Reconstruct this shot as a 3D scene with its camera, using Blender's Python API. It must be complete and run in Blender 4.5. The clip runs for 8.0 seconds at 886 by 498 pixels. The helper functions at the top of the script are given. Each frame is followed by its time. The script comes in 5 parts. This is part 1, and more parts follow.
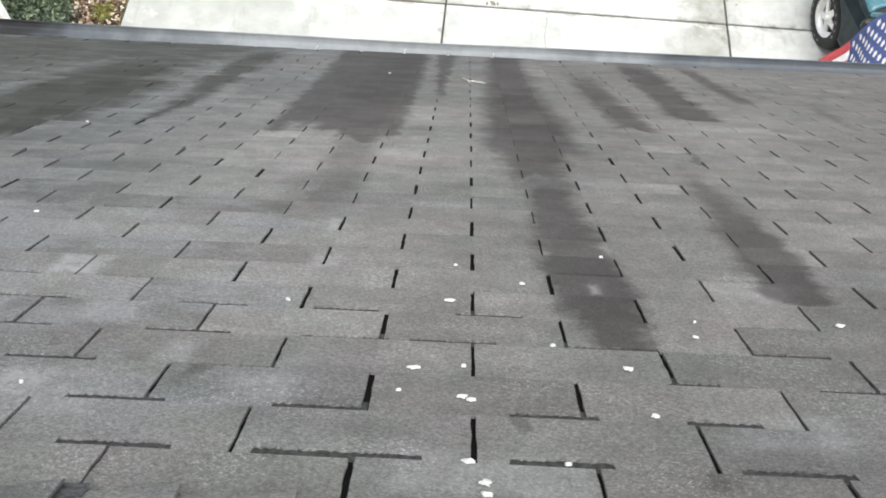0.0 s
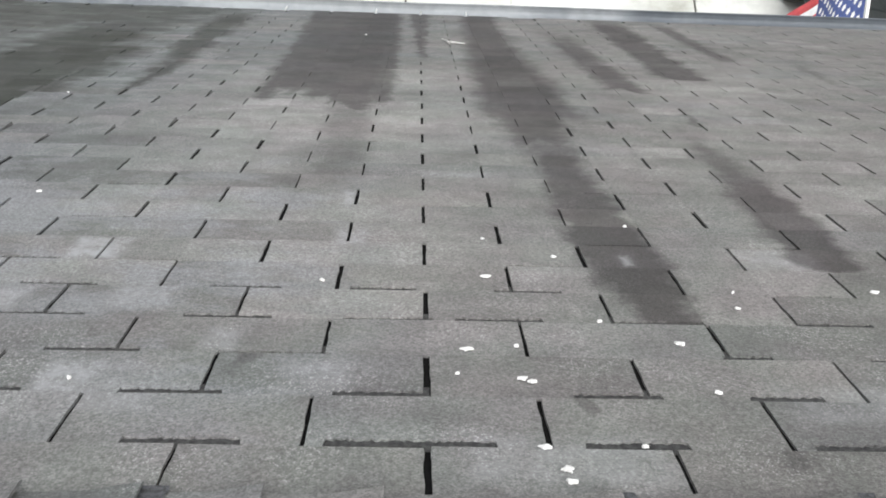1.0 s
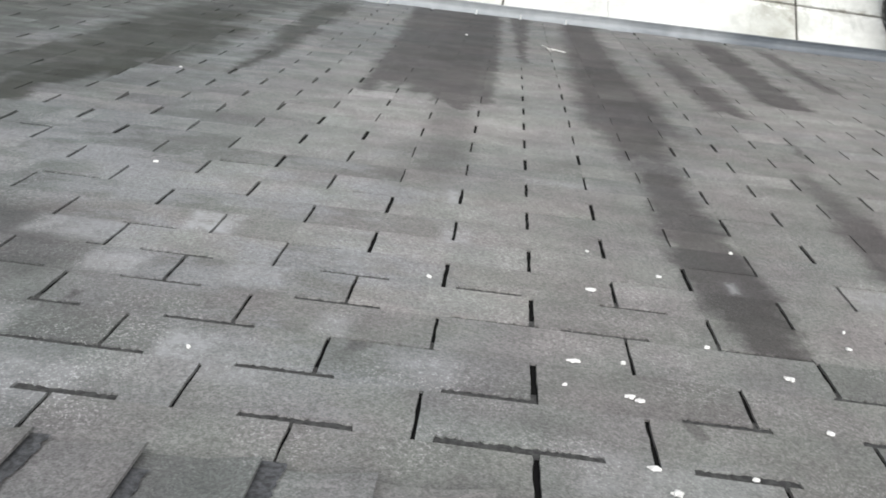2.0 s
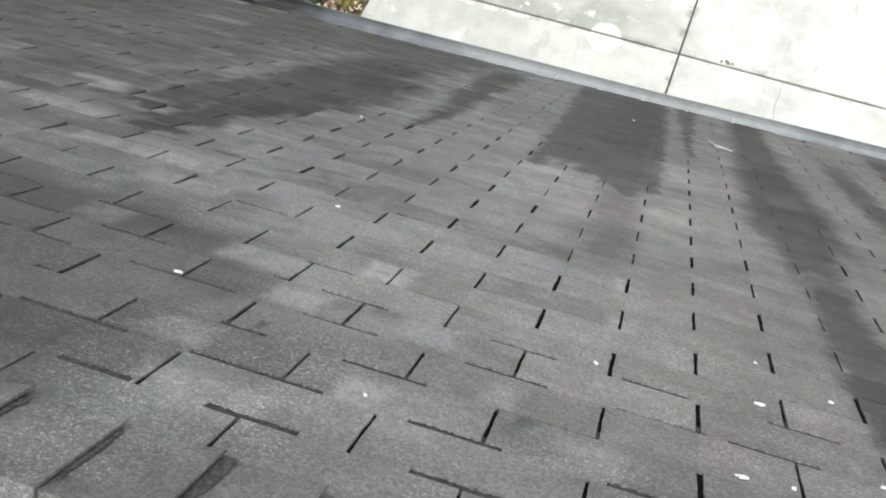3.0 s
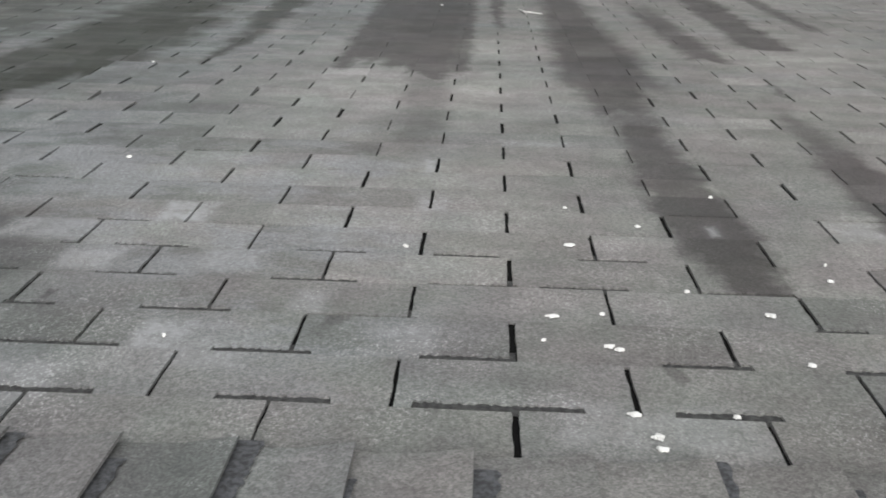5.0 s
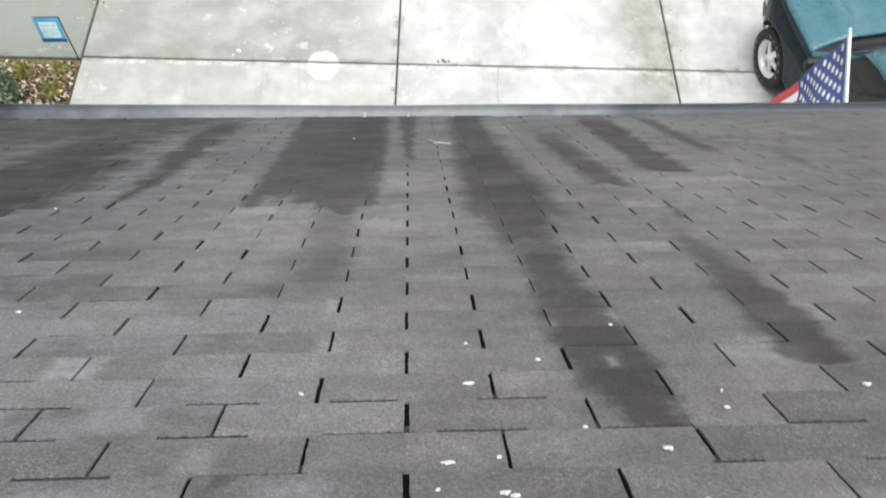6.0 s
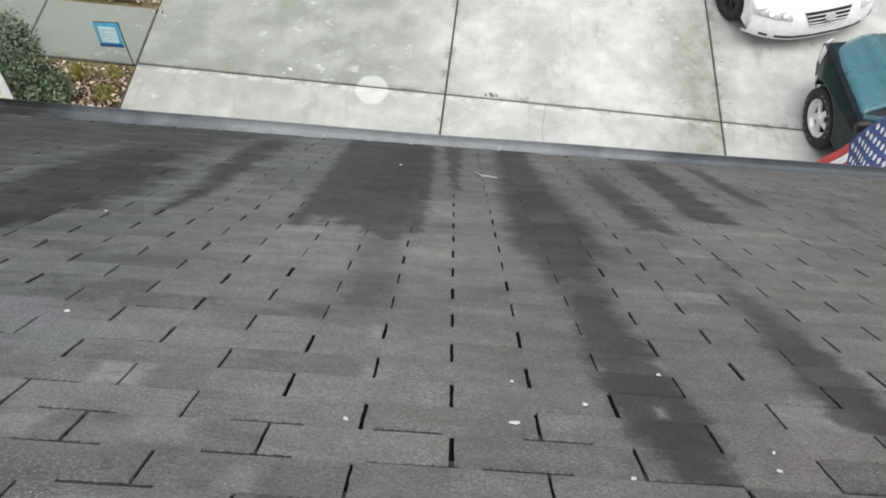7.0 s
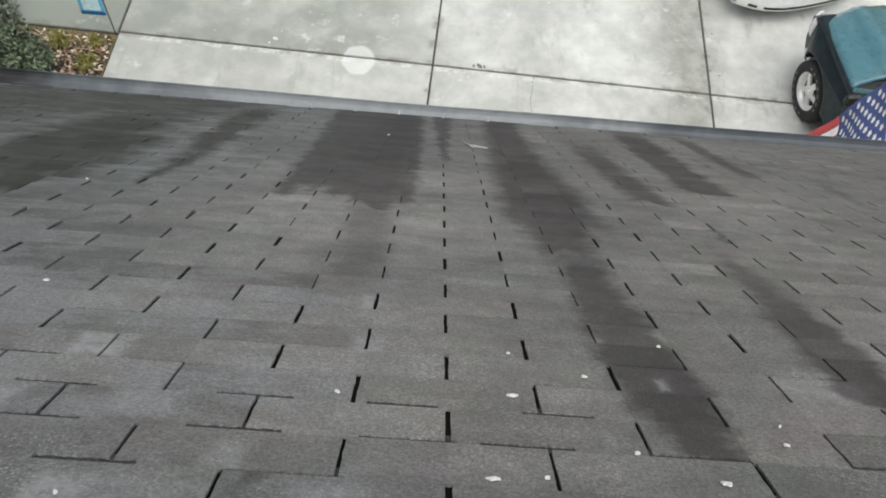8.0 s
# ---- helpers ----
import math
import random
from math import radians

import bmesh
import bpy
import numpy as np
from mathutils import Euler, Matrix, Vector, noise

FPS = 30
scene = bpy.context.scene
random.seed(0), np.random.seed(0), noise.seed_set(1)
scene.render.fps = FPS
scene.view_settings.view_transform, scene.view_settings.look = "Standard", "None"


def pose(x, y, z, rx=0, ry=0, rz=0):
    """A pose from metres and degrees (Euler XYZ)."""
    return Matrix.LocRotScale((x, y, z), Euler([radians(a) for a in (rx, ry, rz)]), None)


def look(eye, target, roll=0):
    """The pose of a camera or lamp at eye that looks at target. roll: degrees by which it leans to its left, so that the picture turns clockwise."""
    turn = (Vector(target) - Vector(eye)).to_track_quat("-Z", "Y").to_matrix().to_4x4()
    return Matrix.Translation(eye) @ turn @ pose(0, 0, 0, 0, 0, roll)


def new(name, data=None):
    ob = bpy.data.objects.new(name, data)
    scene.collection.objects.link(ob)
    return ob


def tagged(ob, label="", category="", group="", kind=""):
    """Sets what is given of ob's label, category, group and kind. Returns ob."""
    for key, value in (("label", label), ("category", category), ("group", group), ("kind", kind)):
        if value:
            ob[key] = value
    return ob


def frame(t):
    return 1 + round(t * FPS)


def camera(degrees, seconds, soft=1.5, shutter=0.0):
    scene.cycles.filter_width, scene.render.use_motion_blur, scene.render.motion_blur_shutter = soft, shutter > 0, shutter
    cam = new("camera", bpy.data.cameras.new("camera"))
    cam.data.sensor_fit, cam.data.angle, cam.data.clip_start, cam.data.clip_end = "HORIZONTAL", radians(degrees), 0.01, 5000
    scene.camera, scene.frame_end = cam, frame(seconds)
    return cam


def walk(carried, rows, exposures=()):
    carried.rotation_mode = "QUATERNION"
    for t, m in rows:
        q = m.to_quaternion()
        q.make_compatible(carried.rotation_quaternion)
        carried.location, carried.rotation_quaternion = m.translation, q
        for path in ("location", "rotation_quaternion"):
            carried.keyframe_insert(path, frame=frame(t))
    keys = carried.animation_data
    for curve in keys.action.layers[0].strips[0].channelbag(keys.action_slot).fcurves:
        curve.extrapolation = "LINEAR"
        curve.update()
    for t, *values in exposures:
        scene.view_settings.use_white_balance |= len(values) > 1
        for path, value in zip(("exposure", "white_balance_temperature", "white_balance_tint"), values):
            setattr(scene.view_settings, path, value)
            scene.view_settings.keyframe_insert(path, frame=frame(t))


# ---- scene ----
from math import sin, cos, pi, atan2

cam = camera(51.1, 8.0, 1.75, 0.2)
EXPOSURES = [(0, 0.87, 6430, 11.5), (1.0, 0.93, 6430, 11.5), (2.5, 0.91, 6460, 10.5), (3.5, 0.59, 6580, 9.5), (4.0, 0.57, 6600, 9.5), (4.5, 0.63, 6600, 9.5), (4.7, 0.73, 6560, 10), (5.8, 0.67, 6420, 11), (6.0, 0.63, 6420, 11), (6.5, 0.29, 6400, 11.5), (7.0, 0.25, 6440, 11), (7.6, 0.23, 6460, 11), (8.0, 0.18, 6490, 10.5)]
walk(cam, [
    (0, look((-0.0334, -4.1678, 7.8983), (-0.1228, -1.3418, 2.6063), 0.85)),
    (0.3, look((-0.1202, -4.1640, 7.8921), (0.0057, -1.3605, 2.5888), 2.21)),
    (0.5, look((-0.1518, -4.1538, 7.8957), (0.1194, -1.4420, 2.5504), 4.32)),
    (0.8, look((-0.1612, -4.1281, 7.8818), (-0.0120, -1.4539, 2.5128), 2.57)),
    (1, look((-0.1749, -4.1286, 7.8865), (0.0219, -1.5417, 2.4763), 5.01)),
    (1.2, look((-0.1888, -4.1287, 7.8893), (-0.0696, -1.6053, 2.4471), 3.91)),
    (2.3, look((-0.2899, -4.1399, 7.8983), (-0.7424, -1.5074, 2.5257), 1.59)),
    (2.5, look((-0.3162, -4.1440, 7.9055), (-0.9696, -1.4597, 2.5794), 0.31)),
    (2.7, look((-0.3356, -4.1405, 7.9000), (-1.1279, -1.4490, 2.5964), -0.68)),
    (3, look((-0.3512, -4.1483, 7.9191), (-1.4194, -1.3908, 2.6985), -2.98)),
    (3.5, look((-0.3454, -4.1453, 7.9229), (-1.5229, -1.3014, 2.7726), -4.72)),
    (3.7, look((-0.3361, -4.1329, 7.9132), (-1.4199, -1.2486, 2.7648), -4.65)),
    (4, look((-0.3092, -4.1323, 7.9147), (-1.1616, -1.2098, 2.7443), -3.76)),
    (4.2, look((-0.2895, -4.1283, 7.9018), (-1.0788, -1.2979, 2.6706), -5.25)),
    (4.5, look((-0.2563, -4.1389, 7.8940), (-0.8514, -1.5955, 2.4924), -5.41)),
    (4.7, look((-0.2376, -4.1436, 7.8819), (-0.7058, -1.7473, 2.4012), -5.26)),
    (5.8, look((-0.1313, -4.1082, 7.8777), (0.1385, -1.2842, 2.5907), 1.85)),
    (6, look((-0.1365, -4.1000, 7.8795), (0.0587, -0.9761, 2.7606), 2.02)),
    (6.2, look((-0.1456, -4.0956, 7.8719), (0.0141, -0.8512, 2.8272), 2.27)),
    (6.5, look((-0.1653, -4.0968, 7.8729), (-0.0960, -0.8697, 2.8152), 3.12)),
    (7, look((-0.1871, -4.0906, 7.8694), (-0.1845, -0.8003, 2.8521), 3.82)),
    (7.5, look((-0.1945, -4.0900, 7.8616), (-0.1385, -0.8906, 2.7860), 5.04)),
    (7.7, look((-0.1896, -4.0878, 7.8510), (-0.1497, -0.9049, 2.7650), 4.54)),
    (7.9, look((-0.1921, -4.0879, 7.8470), (-0.1443, -0.9426, 2.7378), 4.61)),
    (8, look((-0.2035, -4.0660, 7.8071), (-0.0958, -0.9139, 2.7030), 5.6)),
], EXPOSURES)

EAVE_Z, RUN = 2.9, 5.46          # height of the eave, slope length from the first course to it
S = math.sqrt(0.5)               # the roof falls at 45 degrees
TAB, COURSE = 0.3048, 0.127
RIDGE_R = -0.262                 # slope coordinate of the ridge
WING_X = -4.45                   # wall of the taller wing
WALL_Y = -0.55                   # front wall under the eave


def roof_point(x, r, n=0.0):
    """World place of a point on the slope: x along the eave, r down the slope, n off its surface."""
    return Vector((x, (r - RUN) * S + n * S, EAVE_Z - (r - RUN) * S + n * S))


def slide(x):
    """The eave is a little askew to the courses: how much further down the slope it lies at x."""
    return 0.055 - 0.072 * x


def edge(x):
    """Slope coordinate at which the last course ends."""
    return RUN + 0.048 + slide(x)


def at_eave(x, y, z):
    return (x, y + slide(x) * S, z - slide(x) * S)


ROOF = Matrix(((1, 0, 0, 0), (0, S, S, -RUN * S), (0, -S, S, EAVE_Z + RUN * S), (0, 0, 0, 1)))

# ---- light ----
world = bpy.data.worlds.new("world")
scene.world = world
world.use_nodes = True
wn, wl = world.node_tree.nodes, world.node_tree.links
sky = wn.new("ShaderNodeTexSky")
sky.sky_type, sky.sun_disc = "NISHITA", False
sky.sun_elevation, sky.sun_rotation = radians(72), radians(155)
sky.dust_density, sky.air_density = 4.0, 1.0
veil = wn.new("ShaderNodeHueSaturation")
veil.inputs["Saturation"].default_value = 0.27
wl.new(sky.outputs[0], veil.inputs["Color"])
wl.new(veil.outputs[0], wn["Background"].inputs["Color"])
wn["Background"].inputs["Strength"].default_value = 0.15
sun_data = bpy.data.lights.new("sun", "SUN")
sun_data.energy, sun_data.angle, sun_data.color = 1.5, radians(70), (0.97, 0.985, 0.93)
sun = new("sun", sun_data)
sun.matrix_world = look((1.2, -2.6, 9), (0, 0, 0))


# ---- materials ----
class Nodes:
    """A short way to write a node material."""

    def __init__(self, name):
        self.mat = bpy.data.materials.new(name)
        self.mat.use_nodes = True
        self.tree = self.mat.node_tree
        self.bsdf = self.tree.nodes["Principled BSDF"]

    def put(self, socket, value):
        if isinstance(value, bpy.types.NodeSocket):
            self.tree.links.new(value, socket)
        elif value is not None:
            socket.default_value = value

    def math(self, op, a, b=None, c=None):
        n = self.tree.nodes.new("ShaderNodeMath")
        n.operation = op
        for s, v in zip(n.inputs, (a, b, c)):
            self.put(s, v)
        return n.outputs[0]

    def vec(self, op, a, b=None):
        n = self.tree.nodes.new("ShaderNodeVectorMath")
        n.operation = op
        self.put(n.inputs[0], a)
        self.put(n.inputs[1], b)
        return n.outputs["Value"] if op in ("DOT_PRODUCT", "LENGTH") else n.outputs["Vector"]

    def position(self):
        return self.tree.nodes.new("ShaderNodeNewGeometry").outputs["Position"]

    def local(self):
        return self.tree.nodes.new("ShaderNodeTexCoord").outputs["Object"]

    def any_random(self):
        """A random number for each object."""
        return self.tree.nodes.new("ShaderNodeObjectInfo").outputs["Random"]

    def island(self):
        return self.tree.nodes.new("ShaderNodeNewGeometry").outputs["Random Per Island"]

    def noise(self, vector, scale, detail=3.0, rough=0.55, colour=False):
        n = self.tree.nodes.new("ShaderNodeTexNoise")
        self.put(n.inputs["Vector"], vector)
        n.inputs["Scale"].default_value, n.inputs["Detail"].default_value, n.inputs["Roughness"].default_value = scale, detail, rough
        return n.outputs["Color" if colour else "Fac"]

    def cells(self, vector, scale, out="Color"):
        n = self.tree.nodes.new("ShaderNodeTexVoronoi")
        self.put(n.inputs["Vector"], vector)
        n.inputs["Scale"].default_value = scale
        return n.outputs[out]

    def span(self, value, a, b, c=0.0, d=1.0, smooth=True):
        n = self.tree.nodes.new("ShaderNodeMapRange")
        n.interpolation_type = "SMOOTHSTEP" if smooth else "LINEAR"
        for k, v in zip(("Value", "From Min", "From Max", "To Min", "To Max"), (value, a, b, c, d)):
            self.put(n.inputs[k], v)
        return n.outputs["Result"]

    def mix(self, fac, a, b, kind="MIX"):
        n = self.tree.nodes.new("ShaderNodeMix")
        n.data_type, n.blend_type, n.clamp_factor = "RGBA", kind, True
        for s, v in zip((n.inputs[0], n.inputs[6], n.inputs[7]), (fac, a, b)):
            self.put(s, (*v, 1) if isinstance(v, tuple) and len(v) == 3 else v)
        return n.outputs[2]

    def bump(self, height, strength, distance):
        n = self.tree.nodes.new("ShaderNodeBump")
        n.inputs["Strength"].default_value, n.inputs["Distance"].default_value = strength, distance
        self.put(n.inputs["Height"], height)
        self.put(self.bsdf.inputs["Normal"], n.outputs[0])

    def finish(self, colour=None, rough=0.8, metal=0.0, **more):
        self.put(self.bsdf.inputs["Base Color"], (*colour, 1) if isinstance(colour, tuple) and len(colour) == 3 else colour)
        self.put(self.bsdf.inputs["Roughness"], rough)
        self.put(self.bsdf.inputs["Metallic"], metal)
        for k, v in more.items():
            self.put(self.bsdf.inputs[k.replace("_", " ").title() if k != "ior" else "IOR"], v)
        return self.mat


def simple(name, colour, rough=0.6, metal=0.0, scale=30.0, vary=0.25, bump=0.0, **more):
    """A material with a mottled tone at two scales."""
    n = Nodes(name)
    p = n.local()
    a = n.span(n.noise(p, scale), 0.3, 0.7, 1 - vary, 1 + vary)
    b = n.span(n.noise(p, scale * 9, 2.0), 0.3, 0.7, 1 - vary / 2, 1 + vary / 2)
    c = n.mix(1.0, (*colour, 1), n.math("MULTIPLY", a, b), "MULTIPLY")
    if bump:
        n.bump(n.noise(p, scale * 9), 0.5, bump)
    return n.finish(c, rough, metal, **more)


# dark growth streaks on the shingles, from their upper to their lower end along r:
# upper r, lower r, middle x and half width at the upper end, the same at the lower end, softness of the sides, of both ends, strength
STREAKS = (
    (2.27, 6.0, -0.712, 0.024, -0.78, 0.120, 0.030, 0.05, 0.5, 0.88),
    (2.48, 6.0, -0.610, 0.110, -0.62, 0.140, 0.040, 0.10, 0.5, 0.92),
    (2.32, 6.0, -0.500, 0.085, -0.47, 0.130, 0.040, 0.08, 0.5, 0.97),
    (2.17, 6.0, -0.400, 0.085, -0.40, 0.100, 0.035, 0.07, 0.5, 1.00),
    (2.26, 6.0, -0.315, 0.060, -0.33, 0.050, 0.030, 0.10, 0.5, 0.90),
    (2.28, 2.66, -0.200, 0.050, -0.200, 0.045, 0.030, 0.05, 0.2, 0.30),
    (1.12, 2.40, -0.375, 0.062, -0.40, 0.060, 0.035, 0.25, 0.1, 0.48),
    (1.00, 1.80, -0.470, 0.030, -0.46, 0.030, 0.030, 0.25, 0.3, 0.22),
    (3.42, 6.0, -0.148, 0.012, -0.16, 0.075, 0.020, 0.15, 0.5, 0.85),
    (1.60, 2.45, 0.200, 0.058, 0.215, 0.195, 0.045, 0.08, 0.3, 0.95),
    (1.95, 4.40, 0.215, 0.178, 0.205, 0.115, 0.055, 0.30, 0.5, 1.00),
    (3.50, 6.0, 0.205, 0.125, 0.240, 0.110, 0.055, 0.40, 0.5, 0.93),
    (0.382, 0.66, 0.253, 0.046, 0.230, 0.092, 0.022, 0.018, 0.10, 0.94),
    (0.52, 1.66, 0.232, 0.088, 0.206, 0.056, 0.030, 0.06, 0.20, 0.94),
    (1.42, 1.80, 0.205, 0.060, 0.22, 0.080, 0.040, 0.10, 0.1, 0.55),
    (2.56, 4.8, 0.650, 0.072, 0.630, 0.080, 0.040, 0.08, 1.0, 0.92),
    (2.90, 5.7, 0.968, 0.096, 1.08, 0.115, 0.040, 0.08, 0.7, 0.95),
    (3.54, 5.5, 1.335, 0.042, 1.43, 0.060, 0.030, 0.10, 0.5, 0.80),
    (2.80, 3.60, 1.620, 0.016, 1.64, 0.030, 0.020, 0.15, 0.3, 0.45),
    (2.04, 2.22, 0.757, 0.018, 0.752, 0.020, 0.012, 0.03, 0.03, 0.60),
    (0.640, 0.95, 0.637, 0.054, 0.640, 0.090, 0.024, 0.022, 0.12, 0.97),
    (0.82, 1.50, 0.640, 0.088, 0.672, 0.050, 0.030, 0.06, 0.30, 0.95),
    (1.00, 1.95, 0.660, 0.060, 0.68, 0.030, 0.040, 0.15, 0.45, 0.70),
    (2.36, 3.2, -1.235, 0.018, -1.205, 0.060, 0.025, 0.06, 0.3, 0.90),
    (2.85, 5.5, -1.210, 0.055, -1.36, 0.120, 0.045, 0.30, 0.6, 0.85),
    (1.40, 2.60, -1.700, 0.085, -1.69, 0.110, 0.035, 0.06, 0.4, 1.00),
    (1.56, 2.70, -1.890, 0.105, -1.88, 0.120, 0.040, 0.08, 0.4, 0.95),
    (2.02, 4.00, -1.585, 0.085, -1.64, 0.150, 0.040, 0.10, 0.6, 1.00),
    (2.30, 3.90, -1.470, 0.050, -1.50, 0.050, 0.050, 0.12, 0.9, 0.85),
    (2.20, 4.60, -1.800, 0.170, -1.85, 0.260, 0.080, 0.30, 0.7, 0.95),
    (3.20, 6.0, -1.760, 0.200, -1.80, 0.280, 0.110, 0.60, 0.6, 0.62),
    (1.75, 2.60, -2.080, 0.050, -2.10, 0.060, 0.050, 0.10, 0.4, 0.60),
    (1.70, 5.0, -3.050, 0.800, -3.00, 1.000, 0.300, 0.70, 0.8, 0.66),
    (1.42, 2.40, -2.320, 0.180, -2.35, 0.240, 0.080, 0.10, 0.4, 0.58),
    (1.80, 6.0, -3.650, 0.420, -3.55, 0.600, 0.200, 0.50, 0.5, 0.78),
    (4.30, 6.0, -2.700, 1.200, -2.70, 1.300, 0.250, 0.25, 0.4, 0.75),
    (-0.15, 0.75, -1.420, 0.440, -1.44, 0.500, 0.090, 0.15, 0.15, 0.54),
    (0.14, 0.44, -1.300, 0.200, -1.30, 0.220, 0.030, 0.02, 0.02, 0.35),
    (0.29, 0.40, -1.015, 0.035, -1.00, 0.050, 0.030, 0.03, 0.03, 0.55),
    (0.265, 0.335, -0.868, 0.010, -0.875, 0.016, 0.008, 0.02, 0.02, 0.70),
    (0.21, 0.27, -0.425, 0.012, -0.410, 0.020, 0.015, 0.02, 0.02, 0.65),
    (0.07, 0.15, 0.052, 0.010, 0.050, 0.012, 0.008, 0.02, 0.02, 0.60),
    (-0.06, 0.02, 0.300, 0.020, 0.300, 0.020, 0.015, 0.02, 0.02, 0.45),
)
# worn, paler tabs
WORN = (
    (-1.00, 0.588, 0.085, 0.052, 0.75), (-0.776, 0.70, 0.048, 0.055, 1.0), (-0.865, 0.445, 0.05, 0.045, 0.65), (-0.63, 0.46, 0.052, 0.045, 0.65),
    (-0.648, 0.175, 0.035, 0.045, 0.9), (-0.965, 0.195, 0.06, 0.04, 0.5), (-1.445, 1.08, 0.085, 0.042, 0.6), (-0.320, 1.07, 0.014, 0.05, 1.0),
    (-1.35, 0.59, 0.05, 0.05, 0.45), (-1.39, 1.40, 0.05, 0.08, 0.35), (-0.31, 0.18, 0.05, 0.05, 0.4), (-0.837, 0.03, 0.10, 0.05, 0.5),
    (-0.50, 0.60, 0.05, 0.05, 0.45), (-0.57, 0.12, 0.05, 0.04, 0.4), (-0.46, 0.30, 0.025, 0.04, 0.5), (-0.30, 0.79, 0.03, 0.05, 0.5), (0.02, -0.02, 0.12, 0.05, 0.3),
    (0.42, 0.12, 0.08, 0.05, 0.3), (0.236, 0.68, 0.012, 0.03, 0.9), (0.54, 0.70, 0.08, 0.05, 0.4), (-0.07, 1.30, 0.08, 0.02, 0.5),
    (-2.16, 1.78, 0.09, 0.05, 0.65), (-1.98, 1.32, 0.12, 0.04, 0.45), (-1.62, 1.08, 0.14, 0.05, 0.45), (-3.0, 4.35, 0.16, 0.12, 0.5), (-2.75, 3.7, 0.14, 0.06, 0.4), (-1.36, 0.92, 0.10, 0.05, 0.4),
)


def shingle_material(name="asphalt_shingle", stained=True):
    n = Nodes(name)
    p = n.position()
    x = n.vec("DOT_PRODUCT", p, (1, 0, 0))
    r = n.math("ADD", n.vec("DOT_PRODUCT", p, (0, S, -S)), RUN + EAVE_Z * S)
    flat = n.tree.nodes.new("ShaderNodeCombineXYZ")
    n.put(flat.inputs[0], x)
    n.put(flat.inputs[1], r)
    n.put(flat.inputs[2], n.vec("DOT_PRODUCT", p, (0, S, S)))
    q = flat.outputs[0] if stained else p
    ragged = n.noise(n.vec("MULTIPLY", q, (9.0, 3.0, 1.0)), 1.0, 3.0, 0.5, True)
    wobble = n.vec("MULTIPLY", n.vec("SUBTRACT", ragged, (0.5, 0.5, 0.5)), (0.12, 0.9, 0.0))
    fine = n.vec("MULTIPLY", n.vec("SUBTRACT", n.noise(q, 34.0, 2.0, 0.6, True), (0.5, 0.5, 0.5)), (0.016, 0.022, 0.0))
    at = n.vec("ADD", n.vec("ADD", q, wobble), fine)

    def patches(rows, soft, where):
        total = None
        for cx, cr, hx, hr, power in rows:
            d = n.vec("SUBTRACT", n.vec("ABSOLUTE", n.vec("SUBTRACT", where, (cx, cr, 0))), (hx, hr, 0))
            d = n.vec("MULTIPLY", d, (1, 0.8, 0))
            part_ = n.tree.nodes.new("ShaderNodeSeparateXYZ")
            n.put(part_.inputs[0], d)
            m = n.span(n.math("MAXIMUM", part_.outputs[0], part_.outputs[1]), soft, -soft, 0.0, power)
            total = m if total is None else n.math("MAXIMUM", total, m)
        return total

    def streaks(rows, where):
        """Long stains whose middle and width change along the slope."""
        cut = n.tree.nodes.new("ShaderNodeSeparateXYZ")
        n.put(cut.inputs[0], where)
        sx, sr = cut.outputs[0], cut.outputs[1]
        total = None
        for r0, r1, x0, w0, x1, w1, side_soft, soft0, soft1, power in rows:
            off = n.math("ABSOLUTE", n.math("SUBTRACT", sx, n.span(sr, r0, r1, x0, x1, False)))
            over = n.math("SUBTRACT", off, n.span(sr, r0, r1, w0, w1, False))
            m = n.span(over, side_soft, -side_soft, 0.0, power)
            m = n.math("MULTIPLY", m, n.span(sr, r0 - soft0 * 0.3, r0 + soft0))
            m = n.math("MULTIPLY", m, n.span(sr, r1, r1 - soft1))
            total = m if total is None else n.math("MAXIMUM", total, m)
        return total

    # half-tab patches, as the courses beneath print through
    cell = n.vec("FLOOR", n.vec("MULTIPLY", n.vec("ADD", q, n.vec("MULTIPLY", fine, (0.5, 0.35, 0))), (2 / TAB, 1 / COURSE, 0)))
    white = n.tree.nodes.new("ShaderNodeTexWhiteNoise")
    n.put(white.inputs["Vector"], cell)
    print_through = white.outputs["Value"]
    # three broad zones of the slope where the tint is lightened
    paled = patches(((-0.45, 1.6, 0.55, 1.3, 0.46), (0.95, 2.1, 0.40, 1.2, 0.22), (-0.08, 0.65, 0.30, 0.75, 0.24)), 0.35, q)
    rough_side = n.math("MULTIPLY", n.span(x, -0.9, -1.7), n.span(r, 0.6, 1.5))
    shove = n.vec("SUBTRACT", white.outputs["Color"], (0.5, 0.5, 0.5))
    shove = n.mix(rough_side, n.vec("MULTIPLY", shove, (0.010, 0.05, 0)), n.vec("MULTIPLY", shove, (0.10, 0.42, 0)))
    curl = n.vec("MULTIPLY", n.vec("SUBTRACT", n.noise(q, 11.0, 3.0, 0.6, True), (0.5, 0.5, 0.5)), (0.11, 0.08, 0))
    wander = n.vec("MULTIPLY", wobble, (0.55, 0.50, 0))
    close = n.span(r, 0.5, 2.0)
    dark = streaks(STREAKS, n.vec("ADD", n.vec("ADD", n.vec("ADD", q, fine), curl), n.mix(close, (0.0, 0.0, 0.0), n.vec("ADD", shove, wander))))
    dark = n.math("MULTIPLY", dark, n.span(n.noise(q, 3.0, 3.0, 0.6), 0.3, 0.65, 0.90, 1.0))
    dark = n.math("MULTIPLY", dark, n.span(print_through, 0.0, 1.0, 1.03, 0.93, False))
    pale = patches(WORN, 0.017, n.vec("ADD", q, fine))
